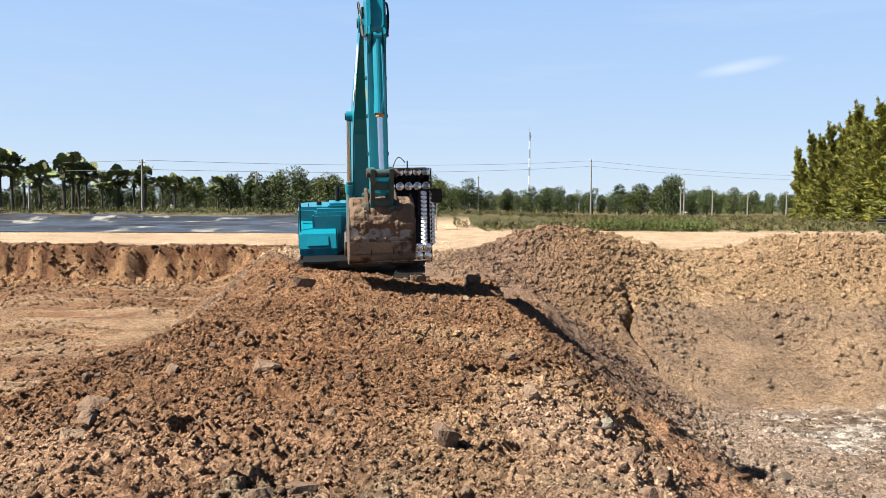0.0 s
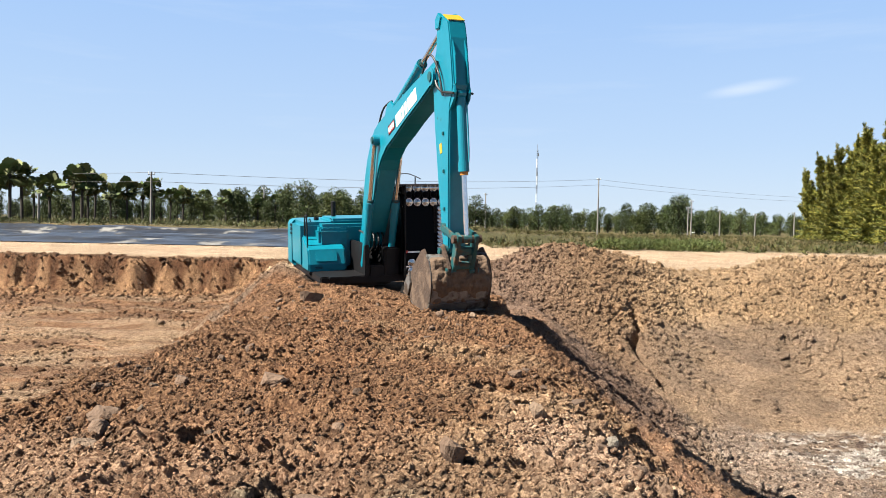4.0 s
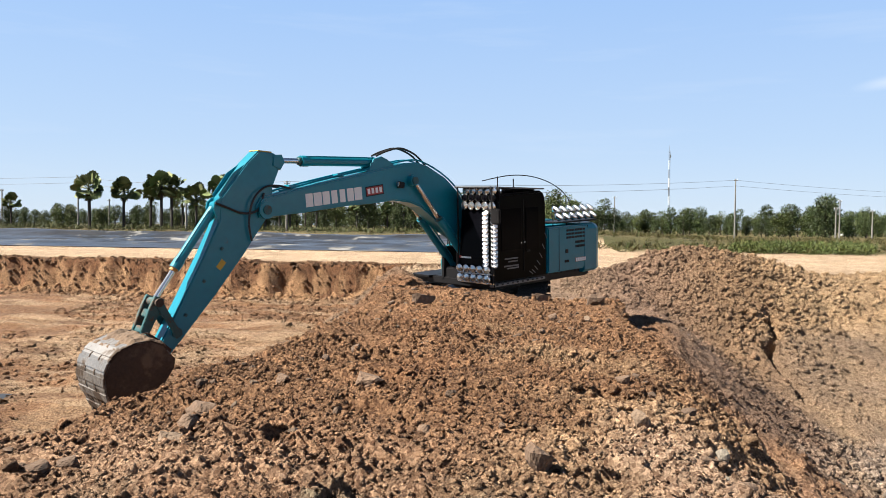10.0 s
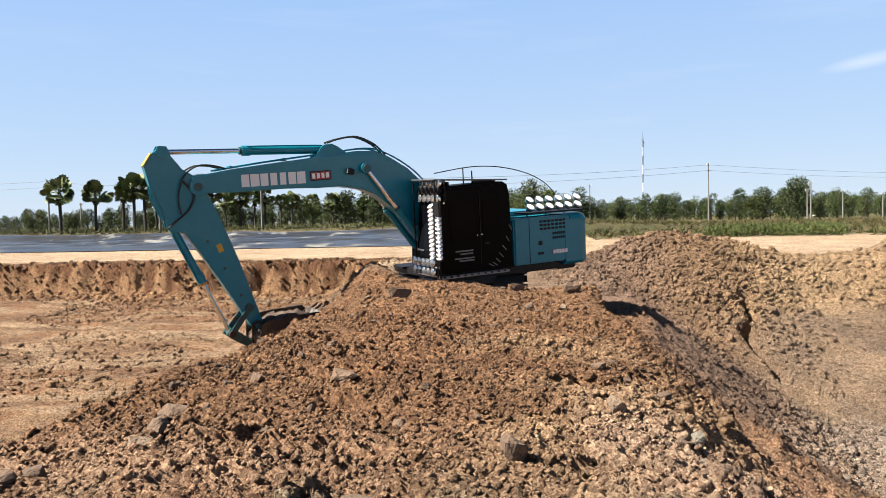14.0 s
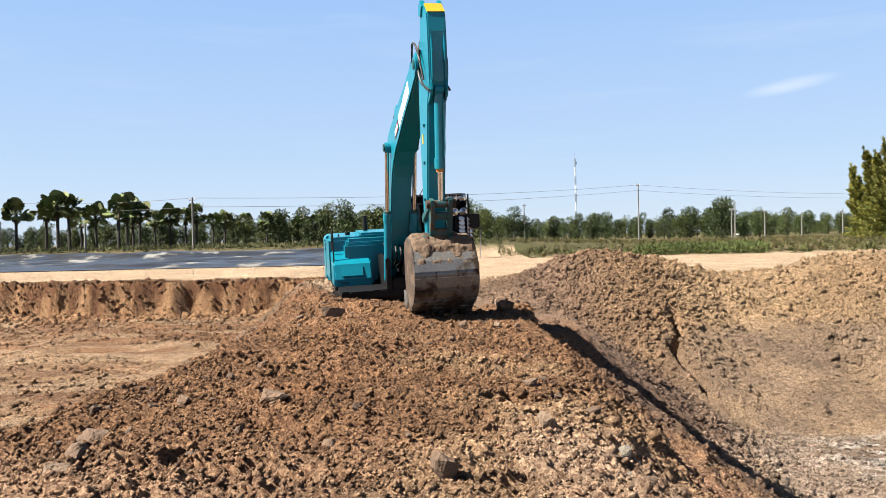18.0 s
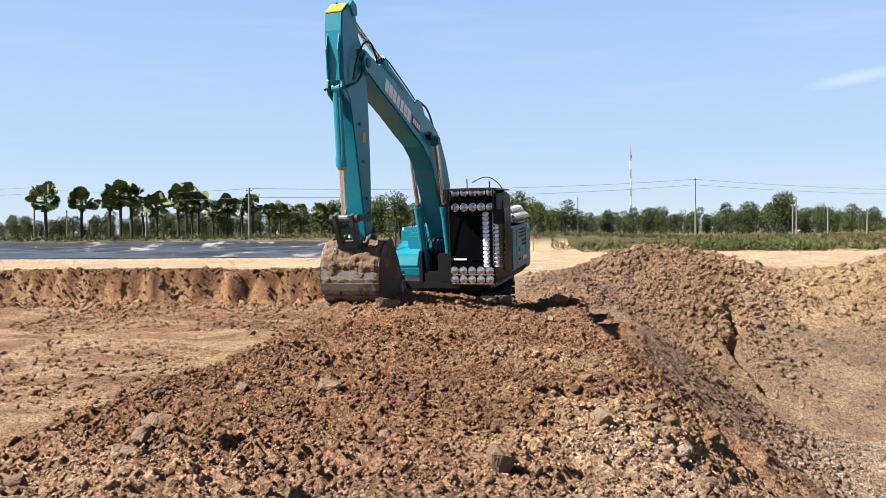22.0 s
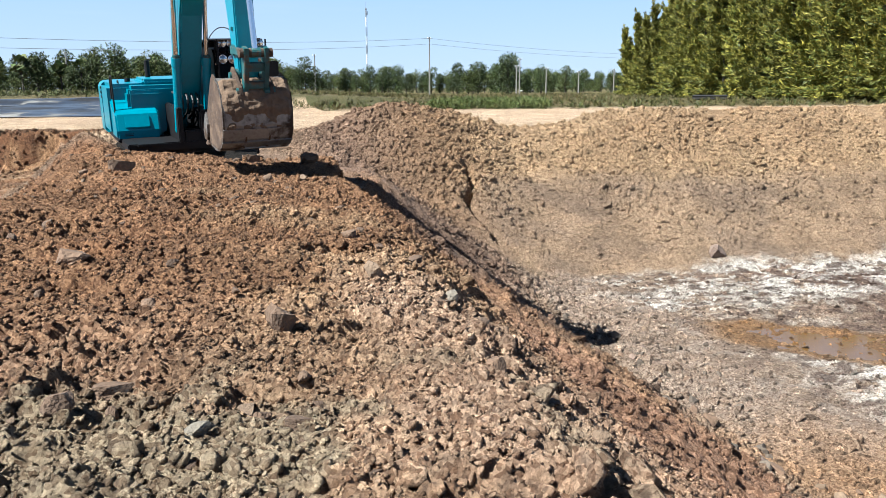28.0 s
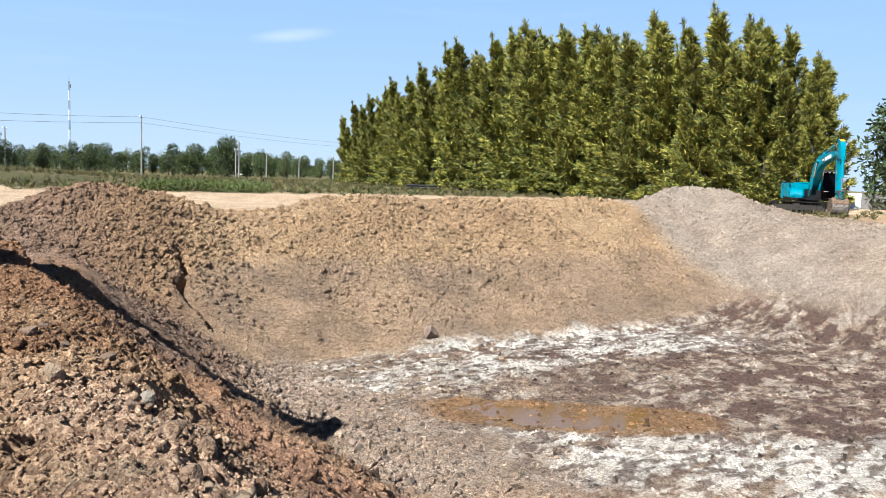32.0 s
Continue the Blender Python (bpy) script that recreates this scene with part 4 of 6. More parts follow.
    # wrap graphics: an unreadable line of writing, a pale stroke and small marks
    for i in range(9):
        part("graphic_mark", box((0.04, 0.006, 0.02), (0.85 - 0.11 * i, cy1 + 0.008, 1.86 + 0.008 * i), 0), WHITE, up)
    for i, (w, z) in enumerate(((0.42, 1.6), (0.3, 1.54), (0.46, 1.45), (0.36, 1.4))):
        part("graphic_bar", box((w, 0.006, 0.03), (0.62 - 0.05 * (i % 2), cy1 + 0.008, z), 0), GREYVINYL, up)
    for i in range(7):
        a = i / 6
        part("graphic_stroke", box((0.14, 0.006, 0.018), (-0.02 - 0.5 * a, 1.436 if a > 0.6 else cy1 + 0.008, 1.25 + 0.75 * a ** 2), 0, Matrix.Rotation(-radians(30 + 30 * a), 4, "Y")), GREYVINYL, up)
    part("sticker", box((0.008, 0.3, 0.035), (1.27, 0.76, 1.64), 0), WHITE, up)
    part("sticker", box((0.008, 0.07, 0.05), (1.274, 0.6, 1.65), 0), RED, up)
    part("sun_visor", box((1.75, 1.0, 0.03), (0.38, 0.93, 3.04), 0.01, Matrix.Rotation(radians(-2.5), 4, "Y")), GREYVINYL, up)
    for x in (-0.2, 0.9):
        part("visor_stay", box((0.04, 0.9, 0.1), (x, 0.93, 2.97), 0.005), BLACK, up)
    part("roof_antenna", rod((0.1, 0.62, 2.95), (0.1, 0.62, 3.28), 0.012, 6), BLACK, up)
    part("roof_antenna", rod((0.2, 1.15, 2.95), (0.2, 1.15, 3.22), 0.014, 6), BLACK, up)
    part("mirror", box((0.06, 0.24, 0.3), (1.3, 1.62, 2.5), 0.02), BLACK, up)
    part("mirror_arm", rod((1.22, 1.4, 2.6), (1.3, 1.6, 2.6), 0.014, 6), BLACK, up)
    part("side_step", box((1.7, 0.1, 0.06), (0.42, 1.45, 1.1), 0.015), GALV, up)
    for i in range(10):
        part("step_stud", box((0.06, 0.012, 0.03), (-0.3 + 0.16 * i, 1.505, 1.11), 0.003), BLACK, up)
    if not fancy:
        for i in range(3):
            spot_lamp(up, (1.2, 0.62 + 0.28 * i, 3.0), (1, 0, 0.1))
        return up
    # lamp racks on the cab front
    for z, x, dark in ((3.0, 1.125, False), (2.86, 1.165, True), (2.7, 1.165, False), (1.42, 1.345, False), (1.236, 1.345, False)):
        part("lamp_rail", box((0.035, 0.98, 0.03), (x - 0.07, 1.04, z - 0.095), 0.008), LAMP_RIM if z in (2.7, 1.42, 1.236) else BLACK, up)
        for i in range(5):
            spot_lamp(up, (x + 0.02, 0.68 + 0.185 * i, z), (1, 0.02, 0.05 if z > 2 else 0.0), 0.088 if not dark else 0.075, BLACK if dark else LAMP_RIM, GLASS if dark else LAMP_GLASS)
    for y in (0.57, 1.51):
        part("lamp_post", box((0.03, 0.03, 1.95), (1.285, y, 2.1), 0.006), BLACK, up)
    part("rack_plate", box((0.03, 0.96, 0.5), (1.225, 1.04, 1.33), 0.01), BLACK, up)
    part("rack_plate", box((0.03, 0.96, 0.44), (1.055, 1.04, 2.86), 0.01), BLACK, up)
    for i in range(13):
        z = 1.52 + 0.086 * i
        spot_lamp(up, (1.305, 1.35, z), (0.6, 0.1, 0.8), 0.075, LAMP_RIM, LENS_GLINT)
        spot_lamp(up, (1.245, 1.53, z), (0.5, 0.45, 0.8), 0.075, LAMP_RIM, LENS_GLINT)
    part("column_plate", box((0.05, 0.3, 1.2), (1.195, 1.39, 2.04), 0.01), BLACK, up)
    # lamps on the hood, looking out to the side
    part("hood_rack", box((1.55, 0.5, 0.04), (-1.78, 1.12, 2.24), 0.01), BLACK, up)
    for i in range(6):
        spot_lamp(up, (-1.1 - 0.255 * i, 1.36, 2.38), (-0.1, 0.7, 0.9), 0.105, LAMP_RIM, LENS_GLINT)
        spot_lamp(up, (-1.2 - 0.255 * i, 1.2, 2.53), (-0.1, 0.7, 0.9), 0.105, LAMP_RIM, LENS_GLINT)
    for x in (-1.15, -1.65, -2.15):
        part("rack_post", rod((x, 1.15, 2.16), (x, 1.15, 2.4), 0.014, 6), BLACK, up)
    part("whip_antenna", tube(smooth_line([(-2.15, 1.0, 2.2), (-1.95, 1.0, 2.7), (-1.45, 1.0, 3.04), (-0.7, 1.0, 3.25), (0.1, 1.0, 3.3), (1.0, 1.0, 3.2)], 6), 0.011, 5), BLACK, up)
    return up


def build_boom(root):
    top = [(5.74, 0.04), (5.68, 0.19), (5.38, 0.29), (4.94, 0.47), (4.0, 0.81), (3.15, 1.11), (2.6, 1.32), (2.25, 1.4), (1.95, 1.38), (1.4, 1.22), (1.0, 1.0), (0.5, 0.6), (0.1, 0.26), (-0.16, 0.16)]
    low = [(-0.22, 0.0), (-0.12, -0.2), (0.1, -0.22), (0.6, -0.06), (1.1, 0.12), (1.66, 0.38), (2.0, 0.53), (2.3, 0.58), (2.75, 0.56), (3.3, 0.42), (3.9, 0.29), (4.75, 0.06), (5.35, -0.08), (5.65, -0.15)]
    boom = part("boom", prism(top + low, -0.21, 0.21, 0.03), TEAL, root, "teal painted curved box boom")
    for s in (-1, 1):
        part("pin_boss", rod((BOOM_PIN[0], s * 0.2, BOOM_PIN[1]), (BOOM_PIN[0], s * 0.33, BOOM_PIN[1]), 0.105, 20), TEAL, boom)
        part("pin_cap", rod((BOOM_PIN[0], s * 0.33, BOOM_PIN[1]), (BOOM_PIN[0], s * 0.36, BOOM_PIN[1]), 0.075, 16), TEAL_DARK, boom)
        part("elbow_boss", rod((BOOM, s * 0.19, 0.0), (BOOM, s * 0.24, 0.0), 0.15, 22), TEAL, boom)
        part("elbow_pin", rod((BOOM, s * 0.24, 0.0), (BOOM, s * 0.26, 0.0), 0.08, 16), TEAL_DARK, boom)
        # brand shown as plain pale blocks along the side
        for i, wide in enumerate((0.15, 0.17, 0.15, 0.13, 0.12, 0.15, 0.17)):
            a = 4.71 - 0.178 * i
            bm = box((wide, 0.006, 0.235), (a, s * 0.2135, 0.285 + 0.0465 * i), 0, Matrix.Rotation(radians(14.5), 4, "Y"))
            part("letter_block", bm, WHITE, boom)
        part("number_plate", box((0.44, 0.006, 0.19), (3.26, s * 0.2135, 0.68), 0.002, Matrix.Rotation(radians(16), 4, "Y")), BLACK, boom)
        part("plate_rim", box((0.4, 0.006, 0.15), (3.26, s * 0.2165, 0.68), 0.002, Matrix.Rotation(radians(16), 4, "Y")), RED, boom)
        for i in range(4):
            part("plate_digit", box((0.06, 0.006, 0.1), (3.4 - 0.093 * i, s * 0.2195, 0.64 + 0.0267 * i), 0, Matrix.Rotation(radians(16), 4, "Y")), WHITE, boom)
        # pipes along the top
        line = [(0.5, s * 0.13, 0.68), (1.0, s * 0.13, 1.08), (1.45, s * 0.13, 1.3), (2.0, s * 0.13, 1.44), (2.4, s * 0.13, 1.42), (3.1, s * 0.13, 1.18), (4.4, s * 0.13, 0.71), (5.3, s * 0.13, 0.36)]
        part("hydraulic_pipe", tube(smooth_line(line, 4), 0.018, 6), TEAL, boom)
    part("work_lamp", box((0.14, 0.1, 0.12), (2.67, 0.27, 0.88), 0.015), BLACK, boom)
    part("lamp_lens", box((0.02, 0.08, 0.09), (2.75, 0.27, 0.88), 0.006), LAMP_GLASS, boom)
    for s in (-1, 1):
        part("cylinder_bracket", prism([(2.75, 1.24), (3.45, 0.98), (3.3, 1.28), (3.13, 1.36), (2.98, 1.33)], s * 0.1, s * 0.15, 0.008), TEAL, boom)
        part("feed_hose", tube(smooth_line([(1.9, s * 0.07, 1.4), (2.2, s * 0.07, 1.56), (2.6, s * 0.07, 1.62), (2.95, s * 0.07, 1.5), (3.2, s * 0.07, 1.36)], 5), 0.02, 7), RUBBER, boom)
        part("elbow_hose", tube(smooth_line([(5.1, s * 0.15, 0.44), (5.4, s * 0.19, 0.44), (5.66, s * 0.225, 0.36), (5.84, s * 0.23, 0.12), (5.86, s * 0.22, -0.25), (5.75, s * 0.19, -0.55)], 5), 0.018, 7), RUBBER, boom)
    for a in (4.0, 5.0):
        part("pipe_clamp", box((0.05, 0.32, 0.05), (a, 0, 0.85 if a < 4.5 else 0.49), 0.006), TEAL, boom)
    return boom


def build_arm(root):
    line = [(-0.9, 0.3), (-0.86, 0.48), (-0.68, 0.72), (-0.4, 0.755), (-0.05, 0.755), (0.36, 0.75), (0.5, 0.68), (0.64, 0.55), (1.25, 0.4), (2.05, 0.24), (2.85, 0.1), (2.98, 0.0), (2.86, -0.14), (1.6, -0.18), (0.8, -0.17), (0.15, -0.13), (-0.08, -0.13), (-0.25, 0.0), (-0.4, 0.12), (-0.8, 0.24)]
    arm = part("arm", prism(line, -0.15, 0.15, 0.02), TEAL, root, "teal painted tapered box arm")
    part("warning_band", prism([(-0.845, 0.505), (-0.69, 0.712), (-0.685, 0.726), (-0.7, 0.728), (-0.862, 0.51)], -0.14, 0.14, 0), YELLOW, arm)
    for s in (-1, 1):
        part("arm_top_ear", prism([(-0.94, 0.35), (-0.83, 0.47), (-0.68, 0.36), (-0.72, 0.2), (-0.88, 0.22)], s * 0.1, s * 0.175, 0.01), TEAL, arm)
        part("cylinder_ear", prism([(0.2, 0.66), (0.36, 0.76), (0.48, 0.79), (0.58, 0.74), (0.72, 0.5)], s * 0.1, s * 0.14, 0.008), TEAL, arm)
        part("warning_label", box((0.16, 0.006, 0.1), (1.21, s * 0.153, 0.06), 0), YELLOW, arm)
        part("tip_boss", rod((ARM, s * 0.145, 0.0), (ARM, s * 0.2, 0.0), 0.11, 18), TEAL_DARK, arm)
        part("pivot_boss", rod((ARM - ROCKER_UP, s * 0.145, 0.0), (ARM - ROCKER_UP, s * 0.19, 0.0), 0.08, 14), TEAL_DARK, arm)
        part("stiffener", prism([(-0.4, 0.745), (0.36, 0.74), (0.34, 0.8), (-0.1, 0.83)], s * 0.09, s * 0.11, 0.004), TEAL, arm)
        part("supply_hose", tube(smooth_line([(-0.2, s * 0.17, 0.2), (0.1, s * 0.19, 0.12), (0.32, s * 0.19, 0.3), (0.42, s * 0.18, 0.55), (0.5, s * 0.16, 0.78)], 4), 0.02, 6), RUBBER, arm)
        for a in (1.0, 1.6, 2.2):
            part("hose_clip", box((0.05, 0.03, 0.05), (a, s * 0.16, 0.36 - 0.14 * a), 0.005), TEAL_DARK, arm)
    return arm


def build_bucket(root):
    """A rock bucket about its hinge: x towards the teeth, z to the back of the shell."""
    back = [(-0.02, 0.06), (-0.08, 0.24), (-0.02, 0.45), (0.12, 0.62), (0.31, 0.74), (0.53, 0.79), (0.74, 0.735), (0.92, 0.58), (1.06, 0.35), (1.17, 0.1), (1.22, -0.03)]
    half, th = 0.52, 0.028
    inner = [(x * 0.965 + 0.02, z * 0.955) for x, z in back]
    bm = bmesh.new()
    rows = []
    for o, i in zip(back, inner):
        rows.append([bm.verts.new((o[0], -half, o[1])), bm.verts.new((o[0], half, o[1])), bm.verts.new((i[0], half, i[1])), bm.verts.new((i[0], -half, i[1]))])
    for a, b in zip(rows, rows[1:]):
        for k in range(4):
            bm.faces.new((a[k], a[(k + 1) % 4], b[(k + 1) % 4], b[k]))
    bm.faces.new(rows[0][::-1])
    bm.faces.new(rows[-1])
    bmesh.ops.recalc_face_normals(bm, faces=bm.faces[:])
    bucket = part("bucket", bm, STEEL, root, "worn steel digging bucket caked with mud")
    sideline = back + [(1.1, -0.14), (0.5, -0.15), (0.12, -0.12), (0.0, -0.06)]
    for s in (-1, 1):
        part("side_plate", prism(sideline, s * half, s * (half - th), 0.004), MUDDY, bucket)
        part("side_cutter", prism([(0.8, -0.16), (1.14, -0.15), (1.24, -0.03), (1.12, 0.12), (0.88, 0.03)], s * half, s * (half + 0.035), 0.006), STEEL, bucket)
        part("hinge_ear", prism([(-0.12, -0.06), (0.06, -0.1), (0.14, 0.06), (0.1, 0.3), (0.04, 0.44), (-0.06, 0.5), (-0.13, 0.42), (-0.14, 0.2)], s * 0.2, s * 0.25, 0.008), MUDDY, bucket)
        ex, ez = EARS * math.cos(radians(EAR_ANGLE)), EARS * math.sin(radians(EAR_ANGLE))
        part("ear_pin", rod((ex, s * 0.12, ez), (ex, s * 0.28, ez), 0.055, 14), TEAL_DARK, bucket)
    part("hinge_pin", rod((0, -0.28, 0), (0, 0.28, 0), 0.06, 14), TEAL_DARK, bucket)
    part("cutting_edge", box((0.24, 2 * half, 0.045), (1.19, 0, -0.01), 0.008, Matrix.Rotation(radians(52), 4, "Y")), STEEL, bucket)
    for i in range(5):
        y = -0.455 + 0.2275 * i
        t = prism([(1.06, 0.13), (1.13, 0.19), (1.26, 0.07), (1.4, -0.06), (1.476, -0.17), (1.45, -0.18), (1.28, -0.09), (1.14, -0.03)], y - 0.042, y + 0.042, 0.01)
        part("tooth", t, MUDDY, bucket)
    for i, (x, z, ang) in enumerate(((0.42, 0.772, -13), (0.64, 0.77, 15), (0.83, 0.665, 41), (0.99, 0.475, 58), (1.115, 0.235, 66))):
        part("wear_strip", box((0.13, 2 * half + 0.004, 0.022), (x, 0, z), 0.004, Matrix.Rotation(radians(ang), 4, "Y")), STEEL, bucket)
    for q in (-0.18, 0.17):
        part("plate_seam", prism([(0.36, 0.76), (0.54, 0.8), (0.745, 0.744), (0.928, 0.586), (1.068, 0.355), (1.13, 0.2), (1.1, 0.19), (1.03, 0.34), (0.9, 0.55), (0.72, 0.7), (0.53, 0.76), (0.36, 0.72)], q - 0.012, q + 0.012, 0), MUDDY, bucket)
    # soil packed in the mouth and on the back
    bm = bmesh.new()
    nxs, nys = 16, 14
    grid = []
    for i in range(nxs + 1):
        row = []
        for j in range(nys + 1):
            x = 0.06 + 1.1 * i / nxs
            y = -half + 0.04 + (2 * half - 0.08) * j / nys
            z = 0.1 - 0.16 * math.sin(math.pi * i / nxs) - 0.1 * math.sin(math.pi * j / nys) + 0.09 * (noise.noise((x * 5, y * 5, 3)) + 0.6 * noise.noise((x * 13, y * 13, 7)))
            row.append(bm.verts.new((x, y, z)))
        grid.append(row)
    for i in range(nxs):
        for j in range(nys):
            bm.faces.new((grid[i][j], grid[i][j + 1], grid[i + 1][j + 1], grid[i + 1][j]))
    part("packed_soil", bm, MUDDY, bucket, "damp brown soil packed in the bucket")
    bm = bmesh.new()
    grid = []
    ni, nj = 52, 44
    for i in range(ni + 1):
        row = []
        for j in range(nj + 1):
            k = 0.3 + 4.5 * i / ni
            f = int(min(k, len(back) - 2))
            x = back[f][0] + (back[f + 1][0] - back[f][0]) * (k - f)
            z = back[f][1] + (back[f + 1][1] - back[f][1]) * (k - f)
            y = -half + 2 * half * j / nj
            edge = min(1, 3 * math.sin(math.pi * i / ni)) * min(1, 5 * math.sin(math.pi * j / nj))
            lump = noise.noise((x * 5, y * 5, z * 5)) + 0.7 * noise.noise((x * 10, y * 10, z * 10 + 5)) + 0.3 * noise.noise((x * 24, y * 24, z * 24 + 9))
            out = -0.014 + edge * (0.055 - 0.05 * min(1, max(0, (i / ni - 0.5) * 4)) + 0.042 * lump)
            nrm = Vector((x - 0.55, 0, z - 0.25)).normalized()
            row.append(bm.verts.new((x + nrm.x * out, y, z + nrm.z * out)))
        grid.append(row)
    for i in range(ni):
        for j in range(nj):
            bm.faces.new((grid[i][j], grid[i][j + 1], grid[i + 1][j + 1], grid[i + 1][j]))
    part("caked_mud", bm, DRYMUD, bucket, "dried tan mud caked on the back")
    return bucket


def build_cylinder(root, name, barrel, reach, r):
    """Barrel and rod, each from its own pin along +x."""
    bm = rod((0.06, 0, 0), (barrel, 0, 0), r, 18)
    add_rod(bm, (0, -r * 0.9, 0), (0, r * 0.9, 0), r * 0.95, 14)
    tubeob = part(name + "_barrel", bm, TEAL, root)
    part("gland", rod((barrel - 0.16, 0, 0), (barrel, 0, 0), r * 1.16, 18), TEAL, tubeob)
    part("seal", rod((barrel, 0, 0), (barrel + 0.05, 0, 0), r * 0.85, 14), ORANGE if name == "bucket_cylinder" else TEAL_DARK, tubeob)
    part("oil_pipe", tube(smooth_line([(0.15, r * 0.8, r * 0.8), (0.3, r * 0.9, r * 0.95), (barrel - 0.3, r * 0.9, r * 0.95), (barrel - 0.08, r * 0.6, r * 0.9)], 3), 0.014, 6), TEAL, tubeob)
    bm = rod((0.05, 0, 0), (reach, 0, 0), r * 0.56, 16)
    shaft = part(name + "_rod", bm, CHROME, root, "chrome piston rod")
    part("rod_eye", rod((0, -r * 0.9, 0), (0, r * 0.9, 0), r * 0.9, 14), TEAL_DARK, shaft)
    return tubeob, shaft


def build_excavator(m, label, group, fancy=True):
    root = thing("excavator", m, label, "excavator", group)
    for x in (-1.2, 1.2):
        track_frame(root, x)
    bm = box((1.9, 1.3, 0.32), (0, 0, 0.62), 0.05)
    for sx in (-1, 1):
        for sy in (-1, 1):
            add_box(bm, (0.9, 0.3, 0.22), (sx * 0.75, sy * 0.75, 0.55), 0.03, Matrix.Rotation(radians(35 * sx * sy), 4, "Z"))
    part("car_body", bm, BLACK, root)
    p = {"upper": build_upper(root, fancy), "boom": build_boom(root), "arm": build_arm(root), "bucket": build_bucket(root)}
    p["arm_barrel"], p["arm_rod"] = build_cylinder(root, "arm_cylinder", 1.75, 1.6, 0.085)
    p["bucket_barrel"], p["bucket_rod"] = build_cylinder(root, "bucket_cylinder", 1.22, 1.12, 0.075)
    for side in "lr":
        p["ram_barrel_" + side], p["ram_rod_" + side] = build_cylinder(root, "boom_cylinder", 1.42, 1.35, 0.08)
    bm = bmesh.new()
    for s in (-1, 1):
        add_prism(bm, [(-0.07, -0.06), (0.1, -0.05), (ROCKER, -0.06), (ROCKER + 0.07, 0), (ROCKER, 0.06), (0.1, 0.05), (-0.07, 0.06)], s * 0.16, s * 0.2, 0.006)
    p["rocker"] = part("rocker", bm, TEAL_DARK, root)
    part("knee_pin", rod((ROCKER, -0.24, 0), (ROCKER, 0.24, 0), 0.065, 16), MUDDY, p["rocker"])
    bm = bmesh.new()
    for s in (-1, 1):
        add_prism(bm, [(-0.08, -0.08), (0.1, -0.09), (LINK - 0.08, -0.07), (LINK + 0.06, 0), (LINK - 0.08, 0.07), (0.1, 0.09), (-0.08, 0.08)], s * 0.11, s * 0.18, 0.008)
    add_box(bm, (0.12, 0.3, 0.1), (0.2, 0, 0), 0.01)
    add_box(bm, (0.1, 0.3, 0.1), (0.46, 0, 0), 0.01)
    p["link"] = part("link", bm, TEAL_DARK, root)
    return root, p


MACHINE = Matrix.Translation((-1.672, 20.04, -0.735)) @ Matrix.Rotation(0.068, 4, "X") @ Matrix.Rotation(-0.017, 4, "Y")
machine, machine_parts = build_excavator(MACHINE, "teal crawler excavator with black cab and many chrome lamps", "excavators")
other, other_parts = build_excavator(Matrix.Translation((52.4, 36.2, FIELD - 0.05)), "second teal crawler excavator working beside the casuarina trees", "excavators", fancy=False)
for key, m in linkage(-131, 24, -80, 88).items():
    other_parts[key].matrix_basis = m


# ---- trees, poles and far things ----
def place(az, dist, z=FIELD):
    """A spot at a compass angle and distance from the ridge's near end."""
    return (0.2 + dist * math.sin(radians(az)), 2.5 + dist * math.cos(radians(az)), z)


def leaf_cloud(rng, centres, radii, count, size, droop=0.0, narrow=0.5):
    """Many small leaf sprays round the given centres."""
    k = len(centres)
    pick = rng.integers(0, k, count)
    d = rng.normal(size=(count, 3))
    d /= np.linalg.norm(d, axis=1)[:, None]
    r = rng.uniform(0.35, 1.0, count) ** 0.5
    p = centres[pick] + d * r[:, None] * radii[pick]
    a = rng.normal(size=(count, 3)) + d * 0.8 + np.array([0, 0, -droop])
    a /= np.linalg.norm(a, axis=1)[:, None]
    b = np.cross(a, rng.normal(size=(count, 3)))
    b /= np.linalg.norm(b, axis=1)[:, None]
    s = size * rng.uniform(0.6, 1.5, count)[:, None]
    v = np.stack([p - b * s * narrow * 0.5, p + a * s * 0.55 - b * s * narrow * 0.15, p + a * s, p + a * s * 0.5 + b * s * narrow * 0.6], 1)
    f = np.arange(count * 4).reshape(-1, 4)
    return v.reshape(-1, 3), f


def broad_tree(name, seed, height, leaf, label):
    rng = np.random.default_rng(seed)
    root = thing(name, Matrix.Identity(4), label, "tree", "tree line")
    bm = rod((0, 0, -0.3), (0.15, 0.1, height * 0.5), height * 0.022, 7, height * 0.012)
    cs, rs = [], []
    for i in range(13):
        a, h = rng.uniform(0, 6.28), height * rng.uniform(0.1, 0.88)
        reach = height * rng.uniform(0.08, 0.24) * (1.25 - h / height)
        tip = (reach * math.cos(a), reach * math.sin(a), h)
        add_rod(bm, (0.1, 0.05, h * 0.6), tip, height * 0.009, 5, height * 0.003)
        cs.append(tip)
        rs.append([height * rng.uniform(0.15, 0.24)] * 2 + [height * rng.uniform(0.12, 0.19)])
    part("trunk", bm, BARK, root)
    v, f = leaf_cloud(rng, np.array(cs), np.array(rs), 2000, height * 0.055)
    mesh_object("crown", v, f, leaf, root)
    return root


